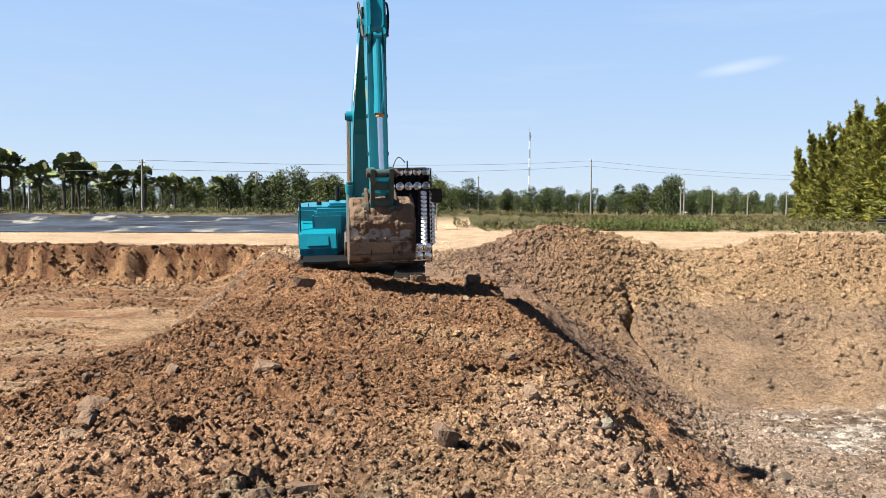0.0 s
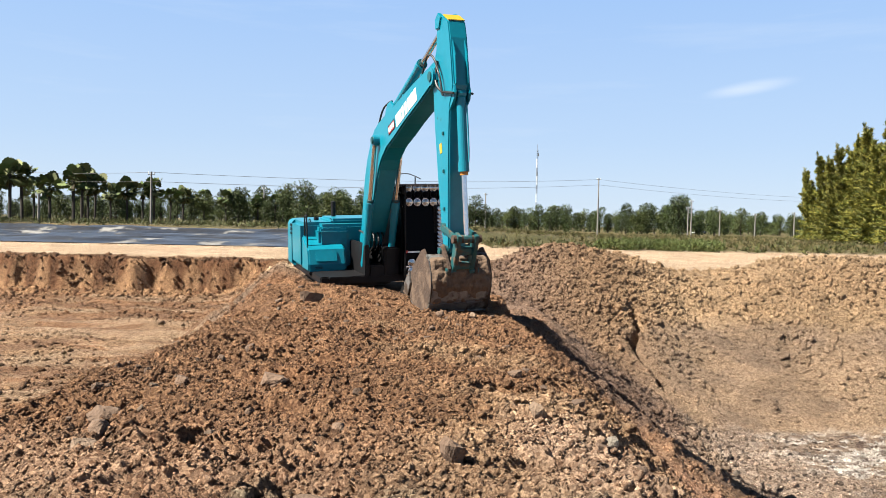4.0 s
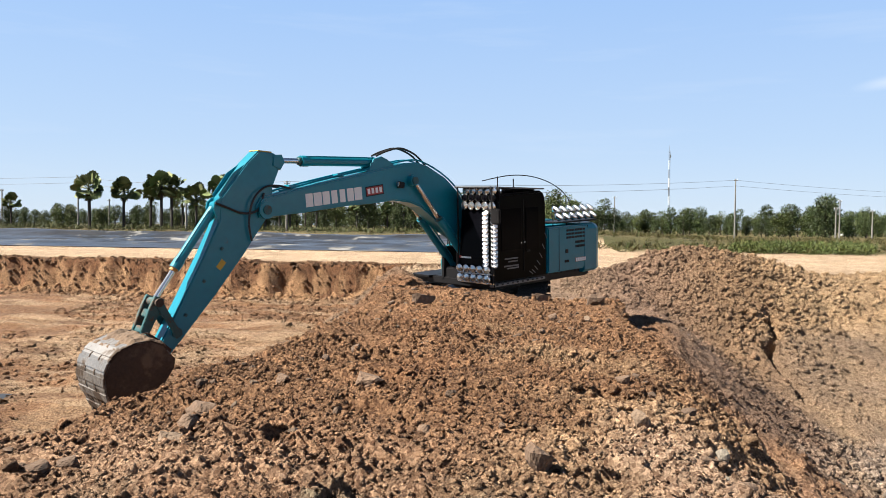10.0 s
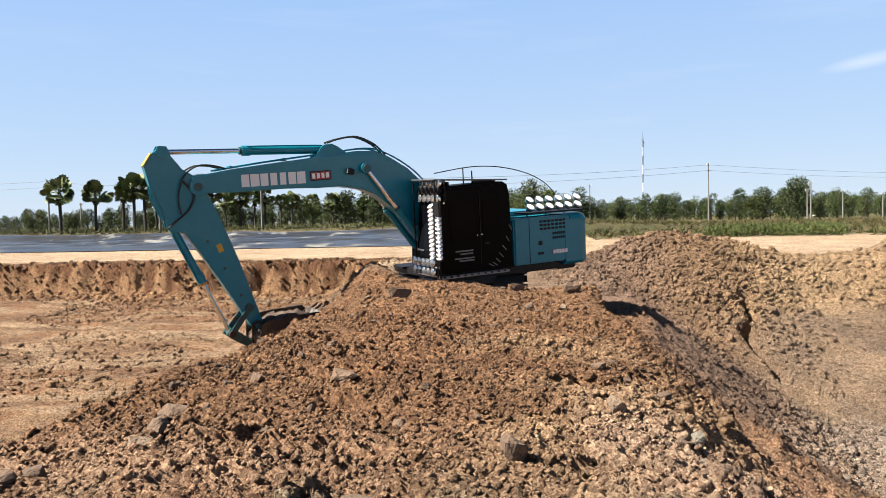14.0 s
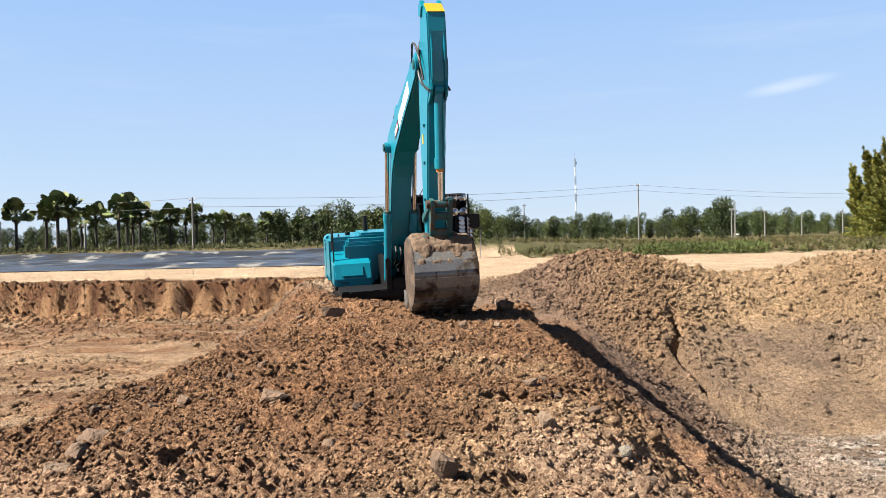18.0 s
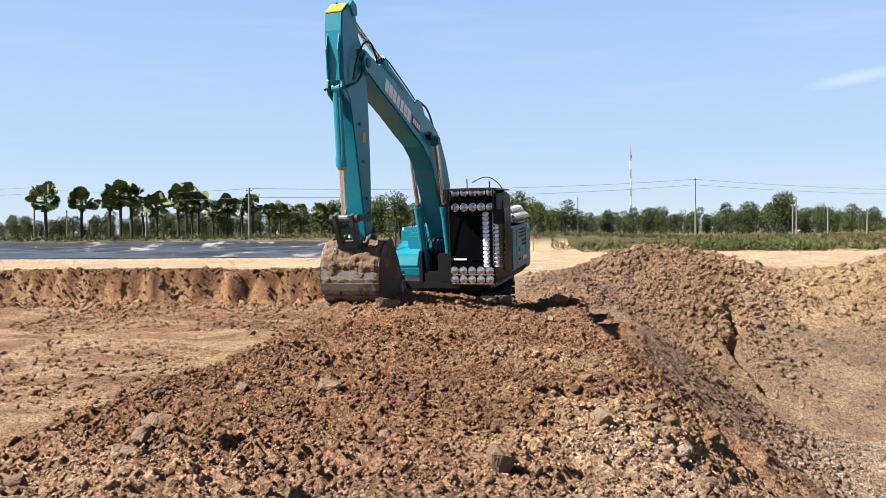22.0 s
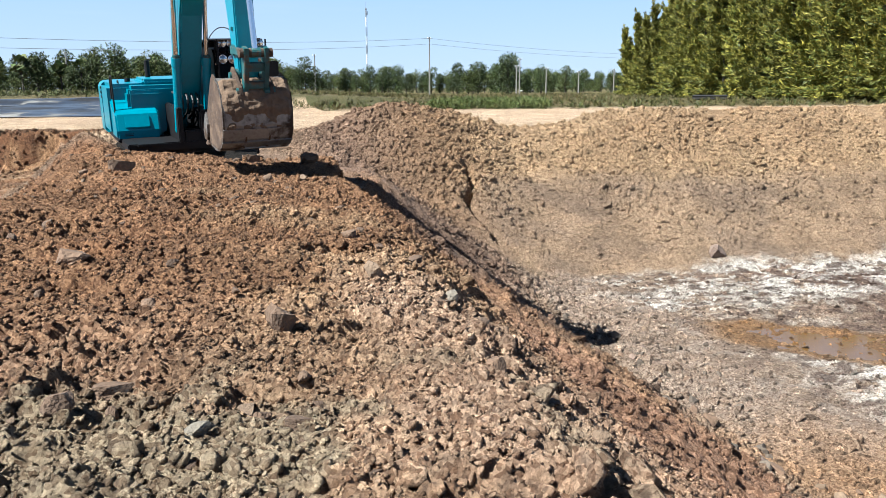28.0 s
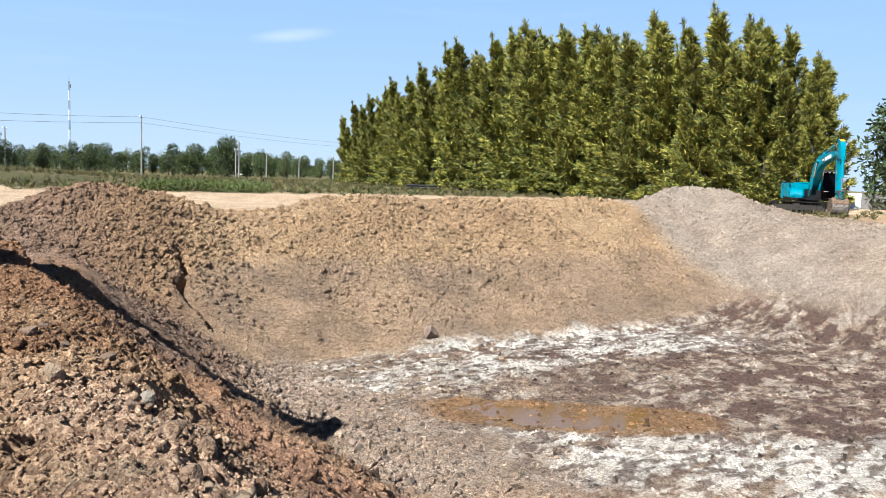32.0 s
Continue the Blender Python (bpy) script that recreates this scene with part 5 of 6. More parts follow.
def palm_tree(seed, height):
    rng = np.random.default_rng(seed)
    root = thing("palm_tree", Matrix.Identity(4), "tall sugar palm with a round dark fan crown", "palm tree", "palms by the pond")
    lean = rng.uniform(-0.3, 0.3)
    part("trunk", tube(smooth_line([(0, 0, -0.3), (lean * 0.4, 0, height * 0.5), (lean, 0, height)], 4), 0.2, 8), BARK, root)
    verts, faces = [], []
    for i in range(36):
        a, e = rng.uniform(0, 6.28), rng.uniform(-0.75, 1.45)
        d = Vector((math.cos(a) * math.cos(e), math.sin(a) * math.cos(e), math.sin(e)))
        hub = Vector((lean, 0, height)) + d * rng.uniform(0.9, 1.7)
        side = d.cross(Vector((0.1, 0.2, 1))).normalized()
        tilt = rng.uniform(-0.9, 0.9)
        side = side * math.cos(tilt) + d.cross(side) * math.sin(tilt)
        up = side.cross(d)
        fan = rng.uniform(0.75, 1.0)
        base = len(verts)
        verts.append(hub - d * 0.05)
        for k in range(19):
            q = -2.0 + 4.0 * k / 18
            w = d * math.cos(q) + side * math.sin(q)
            verts.append(hub + w * fan * (1.0 if k % 2 == 0 else 0.82) + up * 0.08 * (k % 2) + Vector((0, 0, -0.12)) * abs(q))
        for k in range(9):
            faces.append((base, base + 1 + 2 * k, base + 2 + 2 * k, base + 3 + 2 * k))
        stalk = len(verts)
        across = side * 0.05
        root_at = Vector((lean, 0, height - 0.1))
        verts += [root_at - across, hub - across, hub + across, root_at + across]
        faces.append((stalk, stalk + 1, stalk + 2, stalk + 3))
    mesh_object("crown", np.array([tuple(v) for v in verts]), np.array(faces), PALM_LEAF, root)
    dead = []
    f2 = []
    for i in range(16):
        a = rng.uniform(0, 6.28)
        p = Vector((lean, 0, height - 0.2))
        q = p + Vector((math.cos(a) * 0.5, math.sin(a) * 0.5, -rng.uniform(0.8, 1.5)))
        s = Vector((-math.sin(a), math.cos(a), 0)) * 0.16
        base = len(dead)
        dead += [p - s, q - s * 1.6, q + s * 1.6, p + s]
        f2.append((base, base + 1, base + 2, base + 3))
    mesh_object("dry_fronds", np.array([tuple(v) for v in dead]), np.array(f2), DRY, root)
    return root


def casuarina(seed, height):
    """A tall feathery tree: one leaning leader and many upswept plumes of fine needle sprays."""
    rng = np.random.default_rng(seed)
    root = thing("casuarina_tree", Matrix.Identity(4), "tall feathery olive-green casuarina in a dense row", "tree", "casuarina row")
    lean = np.array([-1.7, 1.05])

    def stem(t):
        return np.array([lean[0] * t * t, lean[1] * t * t, height * t])
    bm = tube([tuple(stem(t)) for t in (-0.02, 0.3, 0.6, 0.97)], 0.11, 7)
    v, f = [], []

    def plume(a, b, wide, count):
        """Needle sprays along one bough from a to b."""
        q = rng.uniform(0, 1, count) ** 0.8
        d = b - a
        reach = wide * np.sin(np.pi * np.clip(q * 0.85 + 0.12, 0, 1)) + 0.04
        p = a + d * q[:, None] + rng.normal(size=(count, 3)) * reach[:, None] * 0.5
        way = d / np.linalg.norm(d) * 1.1 + rng.normal(size=(count, 3)) * 0.45 + np.array([0, 0, -0.15])
        way /= np.linalg.norm(way, axis=1)[:, None]
        side = np.cross(way, rng.normal(size=(count, 3)))
        side /= np.linalg.norm(side, axis=1)[:, None]
        size = rng.uniform(0.3, 0.75, count)[:, None]
        w = 0.06
        quad = np.stack([p - side * w, p + way * size * 0.5 + side * w * 0.6, p + way * size, p + way * size * 0.4 + side * w * 2.2], 1)
        f.append(np.arange(count * 4).reshape(-1, 4) + sum(len(k) for k in v))
        v.append(quad.reshape(-1, 3))
    boughs = 95
    for i in range(boughs):
        t = 0.02 + 0.95 * (i + rng.uniform(0, 1)) / boughs
        a = rng.uniform(0, 6.28)
        reach = (0.18 + 2.8 * (1 - t) ** 0.85) * rng.uniform(0.55, 1.15)
        start = stem(t)
        end = start + np.array([reach * (math.cos(a) - 0.22), reach * math.sin(a), reach * rng.uniform(0.45, 1.0) * min(1, 6 * t - 0.2) + 0.25])
        if i % 3 == 0:
            add_rod(bm, tuple(start), tuple(end), 0.03, 4, 0.01)
        plume(start + (end - start) * 0.25, end, 0.2 + 0.22 * (1 - t), int(100 + 90 * (1 - t)))
    plume(stem(0.85), stem(1.05), 0.16, 130)
    part("trunk", bm, BARK, root)
    mesh_object("crown", np.concatenate(v), np.concatenate(f), PINE, root)
    return root


def spread(first, spots):
    """Copies of things at x, y, scale and turn; the first of each kind stands at the first spots."""
    for i, (x, y, s, rz) in enumerate(spots):
        src = first[i % len(first)]
        m = Matrix.Translation((x, y, float(ground_z(np.array([x]), np.array([y]))[0]))) @ Matrix.Rotation(rz, 4, "Z")
        ob = src if i < len(first) else copy_thing(src, m)
        ob.matrix_basis = m @ Matrix.Scale(s, 4)


rng = np.random.default_rng(7)
# casuarina row along the plot's edge
pines = [casuarina(200 + i, 14.6) for i in range(5)]
spots = []
for row in range(3):
    y = 41.5 + row * 1.0
    while y < 136:
        h = np.interp(y, [40, 41.5, 43.4, 46.3, 51, 55, 58.5, 65, 76, 95, 108, 128, 137], [7.5, 9.8, 13.2, 15.4, 16.5, 18.4, 18.0, 17.4, 18.4, 18.8, 15.8, 14.4, 9.5]) / 14.6 * rng.uniform(0.78, 1.05)
        spots.append((61.0 + 3.0 * row + rng.uniform(-0.8, 0.8) + 0.02 * (y - 60), y, h, rng.uniform(-0.35, 0.35)))
        y += rng.uniform(1.7, 2.5) if row == 0 else rng.uniform(2.8, 4.2)
spread(pines, spots)

# palms
palms = [palm_tree(300 + i, 5.3 + 0.35 * i) for i in range(4)]
spots = []
for az, d, s in ((-33.4, 112, 0.95), (-31.3, 112, 0.86), (-28.9, 118, 0.98), (-28.2, 120, 0.92), (-26.6, 125, 0.9), (-25.2, 122, 1.0), (-24.7, 128, 1.02), (-23.9, 130, 0.85),
                 (-21.9, 128, 0.88), (-20.9, 135, 0.82), (-20.2, 135, 0.86), (-29.6, 125, 0.86), (-18.3, 150, 0.85), (-16.9, 158, 0.8), (-15.4, 165, 0.82), (-14.6, 170, 0.78), (-13.2, 165, 0.74),
                 (-38.0, 150, 0.72), (-22.9, 150, 0.8), (-12.0, 170, 0.74), (-10.9, 176, 0.76), (-27.5, 140, 0.8), (-24.3, 139, 0.88), (-19.1, 155, 0.74)):
    x, y, _ = place(az, d)
    spots.append((x, y, 1.05 * s, rng.uniform(0, 6.28)))
spread(palms, spots)

# broad-leaved tree line
trees = [broad_tree("broadleaf_tree", 400 + i, 8.0, (LEAF_A, LEAF_A, LEAF_B)[i % 3], "leafy green tree in the distant tree line") for i in range(6)]
spots = []
for i in range(330):
    az = -46 + 71 * i / 329 + rng.uniform(-0.3, 0.3)
    d = rng.uniform(150, 235) if az < 3 else rng.uniform(190, 300)
    tall = np.interp(az, [-46, -36, -30, -20, -10, 3], [0.5, 0.5, 0.6, 0.75, 0.95, 0.9]) if az < 3 else np.interp(az, [3, 6, 8, 10, 12, 14, 17, 19, 21, 24], [0.75, 0.8, 0.9, 0.85, 0.75, 0.95, 1.15, 1.0, 0.9, 0.8])
    x, y, _ = place(az, d)
    spots.append((x, y, tall * rng.uniform(0.6, 1.15), rng.uniform(0, 6.28)))
for i in range(14):
    x, y, _ = place(61.8 + 1.0 * i, 88 + rng.uniform(-6, 6))
    spots.append((x, y, rng.uniform(0.9, 1.25), rng.uniform(0, 6.28)))
spread(trees, spots)


# power line
def power_pole(x, y, h):
    root = thing("utility_pole", Matrix.Translation((x, y, float(land(np.array([x]), np.array([y]))[0]))), "slim pale concrete utility pole with a short crossarm", "utility pole", "power line poles")
    part("shaft", rod((0, 0, -0.5), (0, 0, h), 0.19, 8, 0.11), CONCRETE, root)
    part("crossarm", box((0.8, 0.1, 0.1), (0, 0, h - 0.35), 0.01), GALV, root)
    for s in (-0.34, 0.0, 0.34):
        part("insulator", rod((s, 0, h - 0.3), (s, 0, h - 0.02), 0.05, 8), WHITE, root)
    return root


poles = [(-20.4, 6.6, 105), (11.3, 12.0, 170), (-34.1, 10.0, 170)]
for az, h, d in poles:
    x, y, _ = place(az, d)
    power_pole(x, y, h)
for az, h, d in ((3.2, 8.2, 180), (17.72, 8.0, 180), (17.5, 6.4, 178), (19.6, 5.9, 180), (21.87, 5.2, 185), (24.3, 5.6, 185), (-27.26, 3.5, 106), (-12.8, 7.6, 168), (-32.2, 5.6, 170), (-38.5, 7.4, 180)):
    x, y, _ = place(az, d)
    power_pole(x, y, h)


def cable(a, b, sag):
    pts = []
    for k in range(25):
        t = k / 24
        pts.append((a[0] + (b[0] - a[0]) * t, a[1] + (b[1] - a[1]) * t, a[2] + (b[2] - a[2]) * t - 4 * sag * t * (1 - t)))
    return pts


wires = thing("power_cable", Matrix.Identity(4), "thin dark power cables slung between the poles", "power cable")
line = [(*place(-52, 200)[:2], 10.3), (*place(-34.1, 170)[:2], 10.4), (*place(-20.4, 105)[:2], 7.1), (*place(11.3, 170)[:2], 11.4), (*place(27.5, 265)[:2], 11.2), (*place(40, 420)[:2], 11.0)]
for a, b in zip(line, line[1:]):
    for dz in (0.0, -1.15):
        part("wire", tube(cable((a[0], a[1], a[2] + dz), (b[0], b[1], b[2] + dz), 0.8), 0.024, 4), GALV, wires)

mast = thing("radio_mast", Matrix.Translation(place(6.9, 400)), "tall thin lattice radio mast painted in red and white bands", "radio mast")
for k in range(9):
    z0, z1 = 4.4 * k, 4.4 * (k + 1)
    bm = bmesh.new()
    for q in range(3):
        a = 2.094 * q
        c, s = 0.38 * math.cos(a), 0.38 * math.sin(a)
        c2, s2 = 0.38 * math.cos(a + 2.094), 0.38 * math.sin(a + 2.094)
        add_rod(bm, (c, s, z0), (c, s, z1), 0.08, 5)
        for j in range(4):
            add_rod(bm, (c, s, z0 + 1.1 * j), (c2, s2, z0 + 1.1 * (j + 1)), 0.05, 4)
    part("mast_section", bm, WHITE if k % 2 else GALV, mast)
part("mast_top", rod((0, 0, 39.6), (0, 0, 42.5), 0.06, 5), GALV, mast)
part("mast_drum", rod((0.5, 0, 36.5), (0.5, 0, 38.0), 0.3, 8), GREYVINYL, mast)

# lined pond
px, py = np.meshgrid(np.arange(-120, -4, 0.45), np.arange(53.5, 89, 0.4))
ux, uy = px.ravel(), py.ravel()
edge = np.minimum.reduce([(ux + 120) / 6, (-4.8 - ux) / 4, (uy - 53.5) / 3, (88.6 - uy) / 3])
folds = np.abs(fnoise(ux * 0.3 + uy * 0.3, uy * 1.8, 3.2, 4, 207) - 0.5)
wrinkle = 0.35 * (fnoise(ux * 0.5, uy * 1.6, 4, 4, 201) - 0.5) + 0.8 * folds - 0.1
pz = FIELD + 0.045 + (0.07 + wrinkle) * step(0, 0.8, edge) + 0.2 * np.exp(-((edge - 0.9) / 0.5) ** 2) + 0.62 * step(82, 88.5, uy) + 0.25 * np.exp(-((uy - 68 - 6 * (fnoise(ux, uy, 25, 2, 5) - 0.5)) / 1.8) ** 2)
pi = np.arange(len(ux)).reshape(px.shape)
pq = np.stack([pi[:-1, :-1], pi[:-1, 1:], pi[1:, 1:], pi[1:, :-1]], -1).reshape(-1, 4)
pond = mesh_object("pond_liner", np.c_[ux, uy, pz], pq, LINER, smooth=True)
tagged(pond, "creased black plastic liner sheeting laid over a wide pond", "pond liner")


# ---- scrub, grass, puddles and small far things ----
rng = np.random.default_rng(11)


def tufts(name, label, category, spots, leaf, size, per, mat):
    """Low growth over many spots of x, y and height."""
    spots = np.array(spots)
    z = ground_z(spots[:, 0], spots[:, 1])
    cs = np.c_[spots[:, 0], spots[:, 1], z + 0.45 * spots[:, 2]]
    rs = np.c_[spots[:, 2] * 0.9, spots[:, 2] * 0.9, spots[:, 2] * 0.5]
    v, f = leaf_cloud(rng, cs, rs, per * len(spots), size, -0.8, leaf)
    ob = mesh_object(name, v, f, mat)
    return tagged(ob, label, category, kind="stuff")


spots = [(rng.uniform(3, 62), rng.uniform(58, 66) + rng.exponential(12), rng.uniform(0.12, 0.4) * rng.uniform(0.5, 1.2)) for _ in range(130)]
tufts("scrub", "low green and olive scrub along the sandy track", "scrub", [s for s in spots if s[1] < 120], 0.4, 0.3, 26, SCRUB)
spots = [(0.2 + d * math.sin(radians(a)), 2.5 + d * math.cos(radians(a)), rng.uniform(0.5, 0.95)) for a, d in zip(rng.uniform(11.5, 19.5, 110), rng.uniform(61, 72, 110))]
tufts("thicket", "dense dark green thicket beside the sandy track", "bush", spots, 0.45, 0.17, 240, LEAF_B)
spots = [(rng.uniform(2, 75), rng.uniform(60, 165), rng.uniform(0.08, 0.26)) for _ in range(1500)]
tufts("dry_grass", "straw-coloured dry grass on the level field", "grass", spots, 0.16, 0.4, 26, DRY)
spots = [(rng.uniform(-120, 3), rng.uniform(89.5, 128), rng.uniform(0.15, 0.4)) for _ in range(1500)]
tufts("bank_grass", "green grass and weeds on the pond's far bank", "grass", spots, 0.3, 0.35, 22, SCRUB)
spots = [(rng.uniform(40, 95), rng.uniform(28, 40), rng.uniform(0.06, 0.22)) for _ in range(140)]
tufts("weeds", "dry weeds at the edge of the bare ground", "weeds", spots, 0.2, 0.3, 30, DRY)


def water_patch(name, cx, cy, lx, ly, turn, z, mat, label):
    pts = []
    for k in range(72):
        a = 2 * math.pi * k / 72
        r = 1 + 0.35 * noise.noise((1.7 * math.cos(a), 1.7 * math.sin(a), cx)) + 0.2 * noise.noise((5 * math.cos(a), 5 * math.sin(a), cy))
        x, y = lx * r * math.cos(a), ly * r * math.sin(a)
        c, s = math.cos(turn), math.sin(turn)
        pts.append((cx + c * x - s * y, cy + s * x + c * y, z))
    bm = bmesh.new()
    bm.faces.new([bm.verts.new(p) for p in pts])
    return tagged(part(name, bm, mat), label, "puddle", kind="structure")


water_patch("puddle", 12.1, 15.75, 3.2, 1.08, -0.61, FLOOR_R - 0.045, PUDDLE, "shallow orange-brown puddle on the pit floor")
zs = ground_z(np.linspace(-12, -9.4, 9), np.linspace(14.8, 15.0, 9))
water_patch("puddle", -10.7, 14.9, 1.8, 0.4, 0.1, float(np.median(zs)) + 0.02, WATERDARK, "dark seepage water in the shallow pit")

x, y, z = place(-9.02, 48)
sign = thing("site_sign", Matrix.Translation((x, y, FIELD)) @ Matrix.Rotation(radians(9), 4, "Z") @ Matrix.Scale(0.89, 4), "white site notice board with red lettering on two posts", "sign")
part("board", box((0.8, 0.04, 0.78), (0, 0, 1.78), 0.01), WHITE, sign)
for i in range(3):
    part("writing_bar", box((0.56 - 0.1 * (i == 2), 0.01, 0.13), (0, -0.026, 1.98 - 0.22 * i), 0), RED, sign)
for s in (-0.3, 0.3):
    part("post", rod((s, 0.04, -0.3), (s, 0.04, 1.6), 0.03, 8), BARK, sign)

x, y, z = place(-0.4, 62)
shed = thing("shelter", Matrix.Translation((x, y, FIELD)), "small open shelter with a flat dark roof on posts", "shelter")
part("roof", box((1.3, 1.6, 0.08), (0, 0, 2.3), 0.01), BLACK, shed)
for sx in (-0.5, 0.5):
    for sy in (-0.6, 0.6):
        part("post", rod((sx, sy, -0.2), (sx, sy, 2.28), 0.035, 6), GALV, shed)

x, y, z = place(30.75, 103)
stack = thing("pipe_stack", Matrix.Translation((x, y, FIELD)) @ Matrix.Rotation(radians(-31), 4, "Z"), "stack of long black plastic pipes on the grass", "pipes")
for k, (u, w) in enumerate(((-0.36, 0.18), (0, 0.18), (0.36, 0.18), (-0.18, 0.49), (0.18, 0.49))):
    bm = bmesh.new()
    n = 16
    ring = lambda r, e: [bm.verts.new((e, u + r * math.cos(6.2832 * q / n), w + r * math.sin(6.2832 * q / n))) for q in range(n)]
    o1, o2, i1, i2 = ring(0.175, -2.1), ring(0.175, 1.9), ring(0.15, -2.1), ring(0.15, 1.9)
    for q in range(n):
        p = (q + 1) % n
        bm.faces.new((o1[q], o1[p], o2[p], o2[q]))
        bm.faces.new((i1[q], i2[q], i2[p], i1[p]))
        bm.faces.new((o1[q], i1[q], i1[p], o1[p]))
        bm.faces.new((o2[q], o2[p], i2[p], i2[q]))
    part("pipe", bm, PIPE, stack)

x, y, z = place(18.3, 250)
car = thing("car", Matrix.Translation((x, y, FIELD)) @ Matrix.Rotation(radians(20), 4, "Z"), "white pickup car parked on the far road", "car")
part("body", prism([(-2.3, 0.35), (2.3, 0.35), (2.35, 0.75), (1.3, 0.95), (0.7, 1.45), (-0.9, 1.45), (-1.0, 0.98), (-2.3, 0.95)], -0.85, 0.85, 0.06), WHITE, car)
part("windows", prism([(1.1, 0.98), (0.66, 1.38), (-0.8, 1.38), (-0.85, 0.98)], -0.865, 0.865, 0), GLASS, car)
for sx in (-1.4, 1.4):
    for sy in (-0.8, 0.8):
        part("wheel", rod((sx, sy - 0.1, 0.34), (sx, sy + 0.1, 0.34), 0.34, 16), RUBBER, car)

x, y, z = place(58.4, 76)
lamp = thing("street_lamp", Matrix.Translation((x, y, FIELD)) @ Matrix.Rotation(radians(150), 4, "Z"), "tall street lamp with a flat dark head behind the trees", "street lamp")
part("pole", rod((0, 0, -0.3), (0, 0, 8.0), 0.08, 8, 0.05), GALV, lamp)
part("lamp_arm", rod((0, 0, 7.9), (0.6, 0, 8.05), 0.03, 6), GALV, lamp)
part("lamp_head", box((0.75, 0.3, 0.14), (0.75, 0, 8.08), 0.03), BLACK, lamp)

wall = thing("block_wall", Matrix.Translation((*place(62.0, 84)[:2], FIELD)) @ Matrix.Rotation(radians(-55), 4, "Z"), "low grey block wall behind the second digger", "wall")
for i in range(9):
    part("wall_panel", box((2.9, 0.15, 1.5 + 0.05 * (i % 2)), (-13 + 3.0 * i, 0, 0.7), 0.02), STONEWALL if i % 3 else WHITE, wall)
    part("wall_post", box((0.16, 0.2, 1.8), (-14.5 + 3.0 * i, 0, 0.8), 0.02), STONEWALL, wall)


# ---- clods and stones ----
def ball(level):
    bm = bmesh.new()
    bmesh.ops.create_icosphere(bm, subdivisions=level, radius=1.0)
    v = np.array([tuple(p.co) for p in bm.verts])
    f = np.array([[p.index for p in q.verts] for q in bm.faces])
    bm.free()
    return v, f


BALL1, BALL2 = ball(1), ball(2)


def clods(name, label, x, y, r, source, flat=0.7, tint=1.0, sink=0.25, soil=None):
    """One joined field of broken lumps, each of its own shape."""
    n = len(x)
    v, f = source
    k = len(v)
    g = np.random.default_rng(len(x))
    shape = v[None] * (1 + g.uniform(-0.55, 0.35, (n, k, 1)))
    shape = np.sign(shape) * np.abs(shape) ** 0.85
    s = np.stack([g.uniform(0.7, 1.25, n), g.uniform(0.7, 1.25, n), g.uniform(0.5, 1.0, n) * flat], -1) * r[:, None]
    q = g.normal(size=(n, 4))
    q[:, 1:3] *= 0.5
    q /= np.linalg.norm(q, axis=1)[:, None]
    w, a, b, c = q.T
    rot = np.stack([np.stack([1 - 2 * (b * b + c * c), 2 * (a * b - c * w), 2 * (a * c + b * w)], -1), np.stack([2 * (a * b + c * w), 1 - 2 * (a * a + c * c), 2 * (b * c - a * w)], -1), np.stack([2 * (a * c - b * w), 2 * (b * c + a * w), 1 - 2 * (a * a + b * b)], -1)], 1)
    pts = np.einsum("nij,nkj->nki", rot, shape * s[:, None])
    z = ground_z(x, y)
    pts += np.stack([x, y, z + r * flat * (0.3 - sink)], -1)[:, None]
    col = soils(x, y, land(x, y)) if soil is None else np.ones((n, 1)) * np.array(soil)[None]
    col = np.repeat(col * tint * g.uniform(0.9, 1.15, (n, 1)), k, 0)
    faces = (f[None] + (np.arange(n) * k)[:, None, None]).reshape(-1, 3)
    ob = mesh_object(name, pts.reshape(-1, 3), faces, CLOD, soil=col)
    return tagged(ob, label, "clods", kind="stuff")


def grit(name, label, x, y, r):
    """One joined sprinkling of tiny sharp crumbs, eight facets each."""
    n = len(x)
    g = np.random.default_rng(n + 1)
    v = np.array([(1, 0, 0), (-1, 0, 0), (0, 1, 0), (0, -1, 0), (0, 0, 1), (0, 0, -1)], float)
    f = np.array([(0, 2, 4), (2, 1, 4), (1, 3, 4), (3, 0, 4), (2, 0, 5), (1, 2, 5), (3, 1, 5), (0, 3, 5)])
    shape = v[None] * g.uniform(0.6, 1.25, (n, 6, 1)) + g.normal(size=(n, 6, 3)) * 0.22
    a = g.uniform(0, 6.28, n)
    c, s = np.cos(a)[:, None], np.sin(a)[:, None]
    pts = np.stack([c * shape[:, :, 0] - s * shape[:, :, 1], s * shape[:, :, 0] + c * shape[:, :, 1], 0.75 * shape[:, :, 2]], -1) * r[:, None, None]
    pts += np.stack([x, y, ground_z(x, y) + 0.25 * r], -1)[:, None]
    col = np.repeat(soils(x, y, land(x, y)) * g.uniform(0.75, 1.3, (n, 1)), 6, 0)
    faces = (f[None] + (np.arange(n) * 6)[:, None, None]).reshape(-1, 3)
    return tagged(mesh_object(name, pts.reshape(-1, 3), faces, CLOD, soil=col), label, "crumbs", kind="stuff")


def sizes(n, lo, hi, power=2.2):
    u = rng.uniform(0, 1, n)
    return (lo ** (1 - power) + u * (hi ** (1 - power) - lo ** (1 - power))) ** (1 / (1 - power))


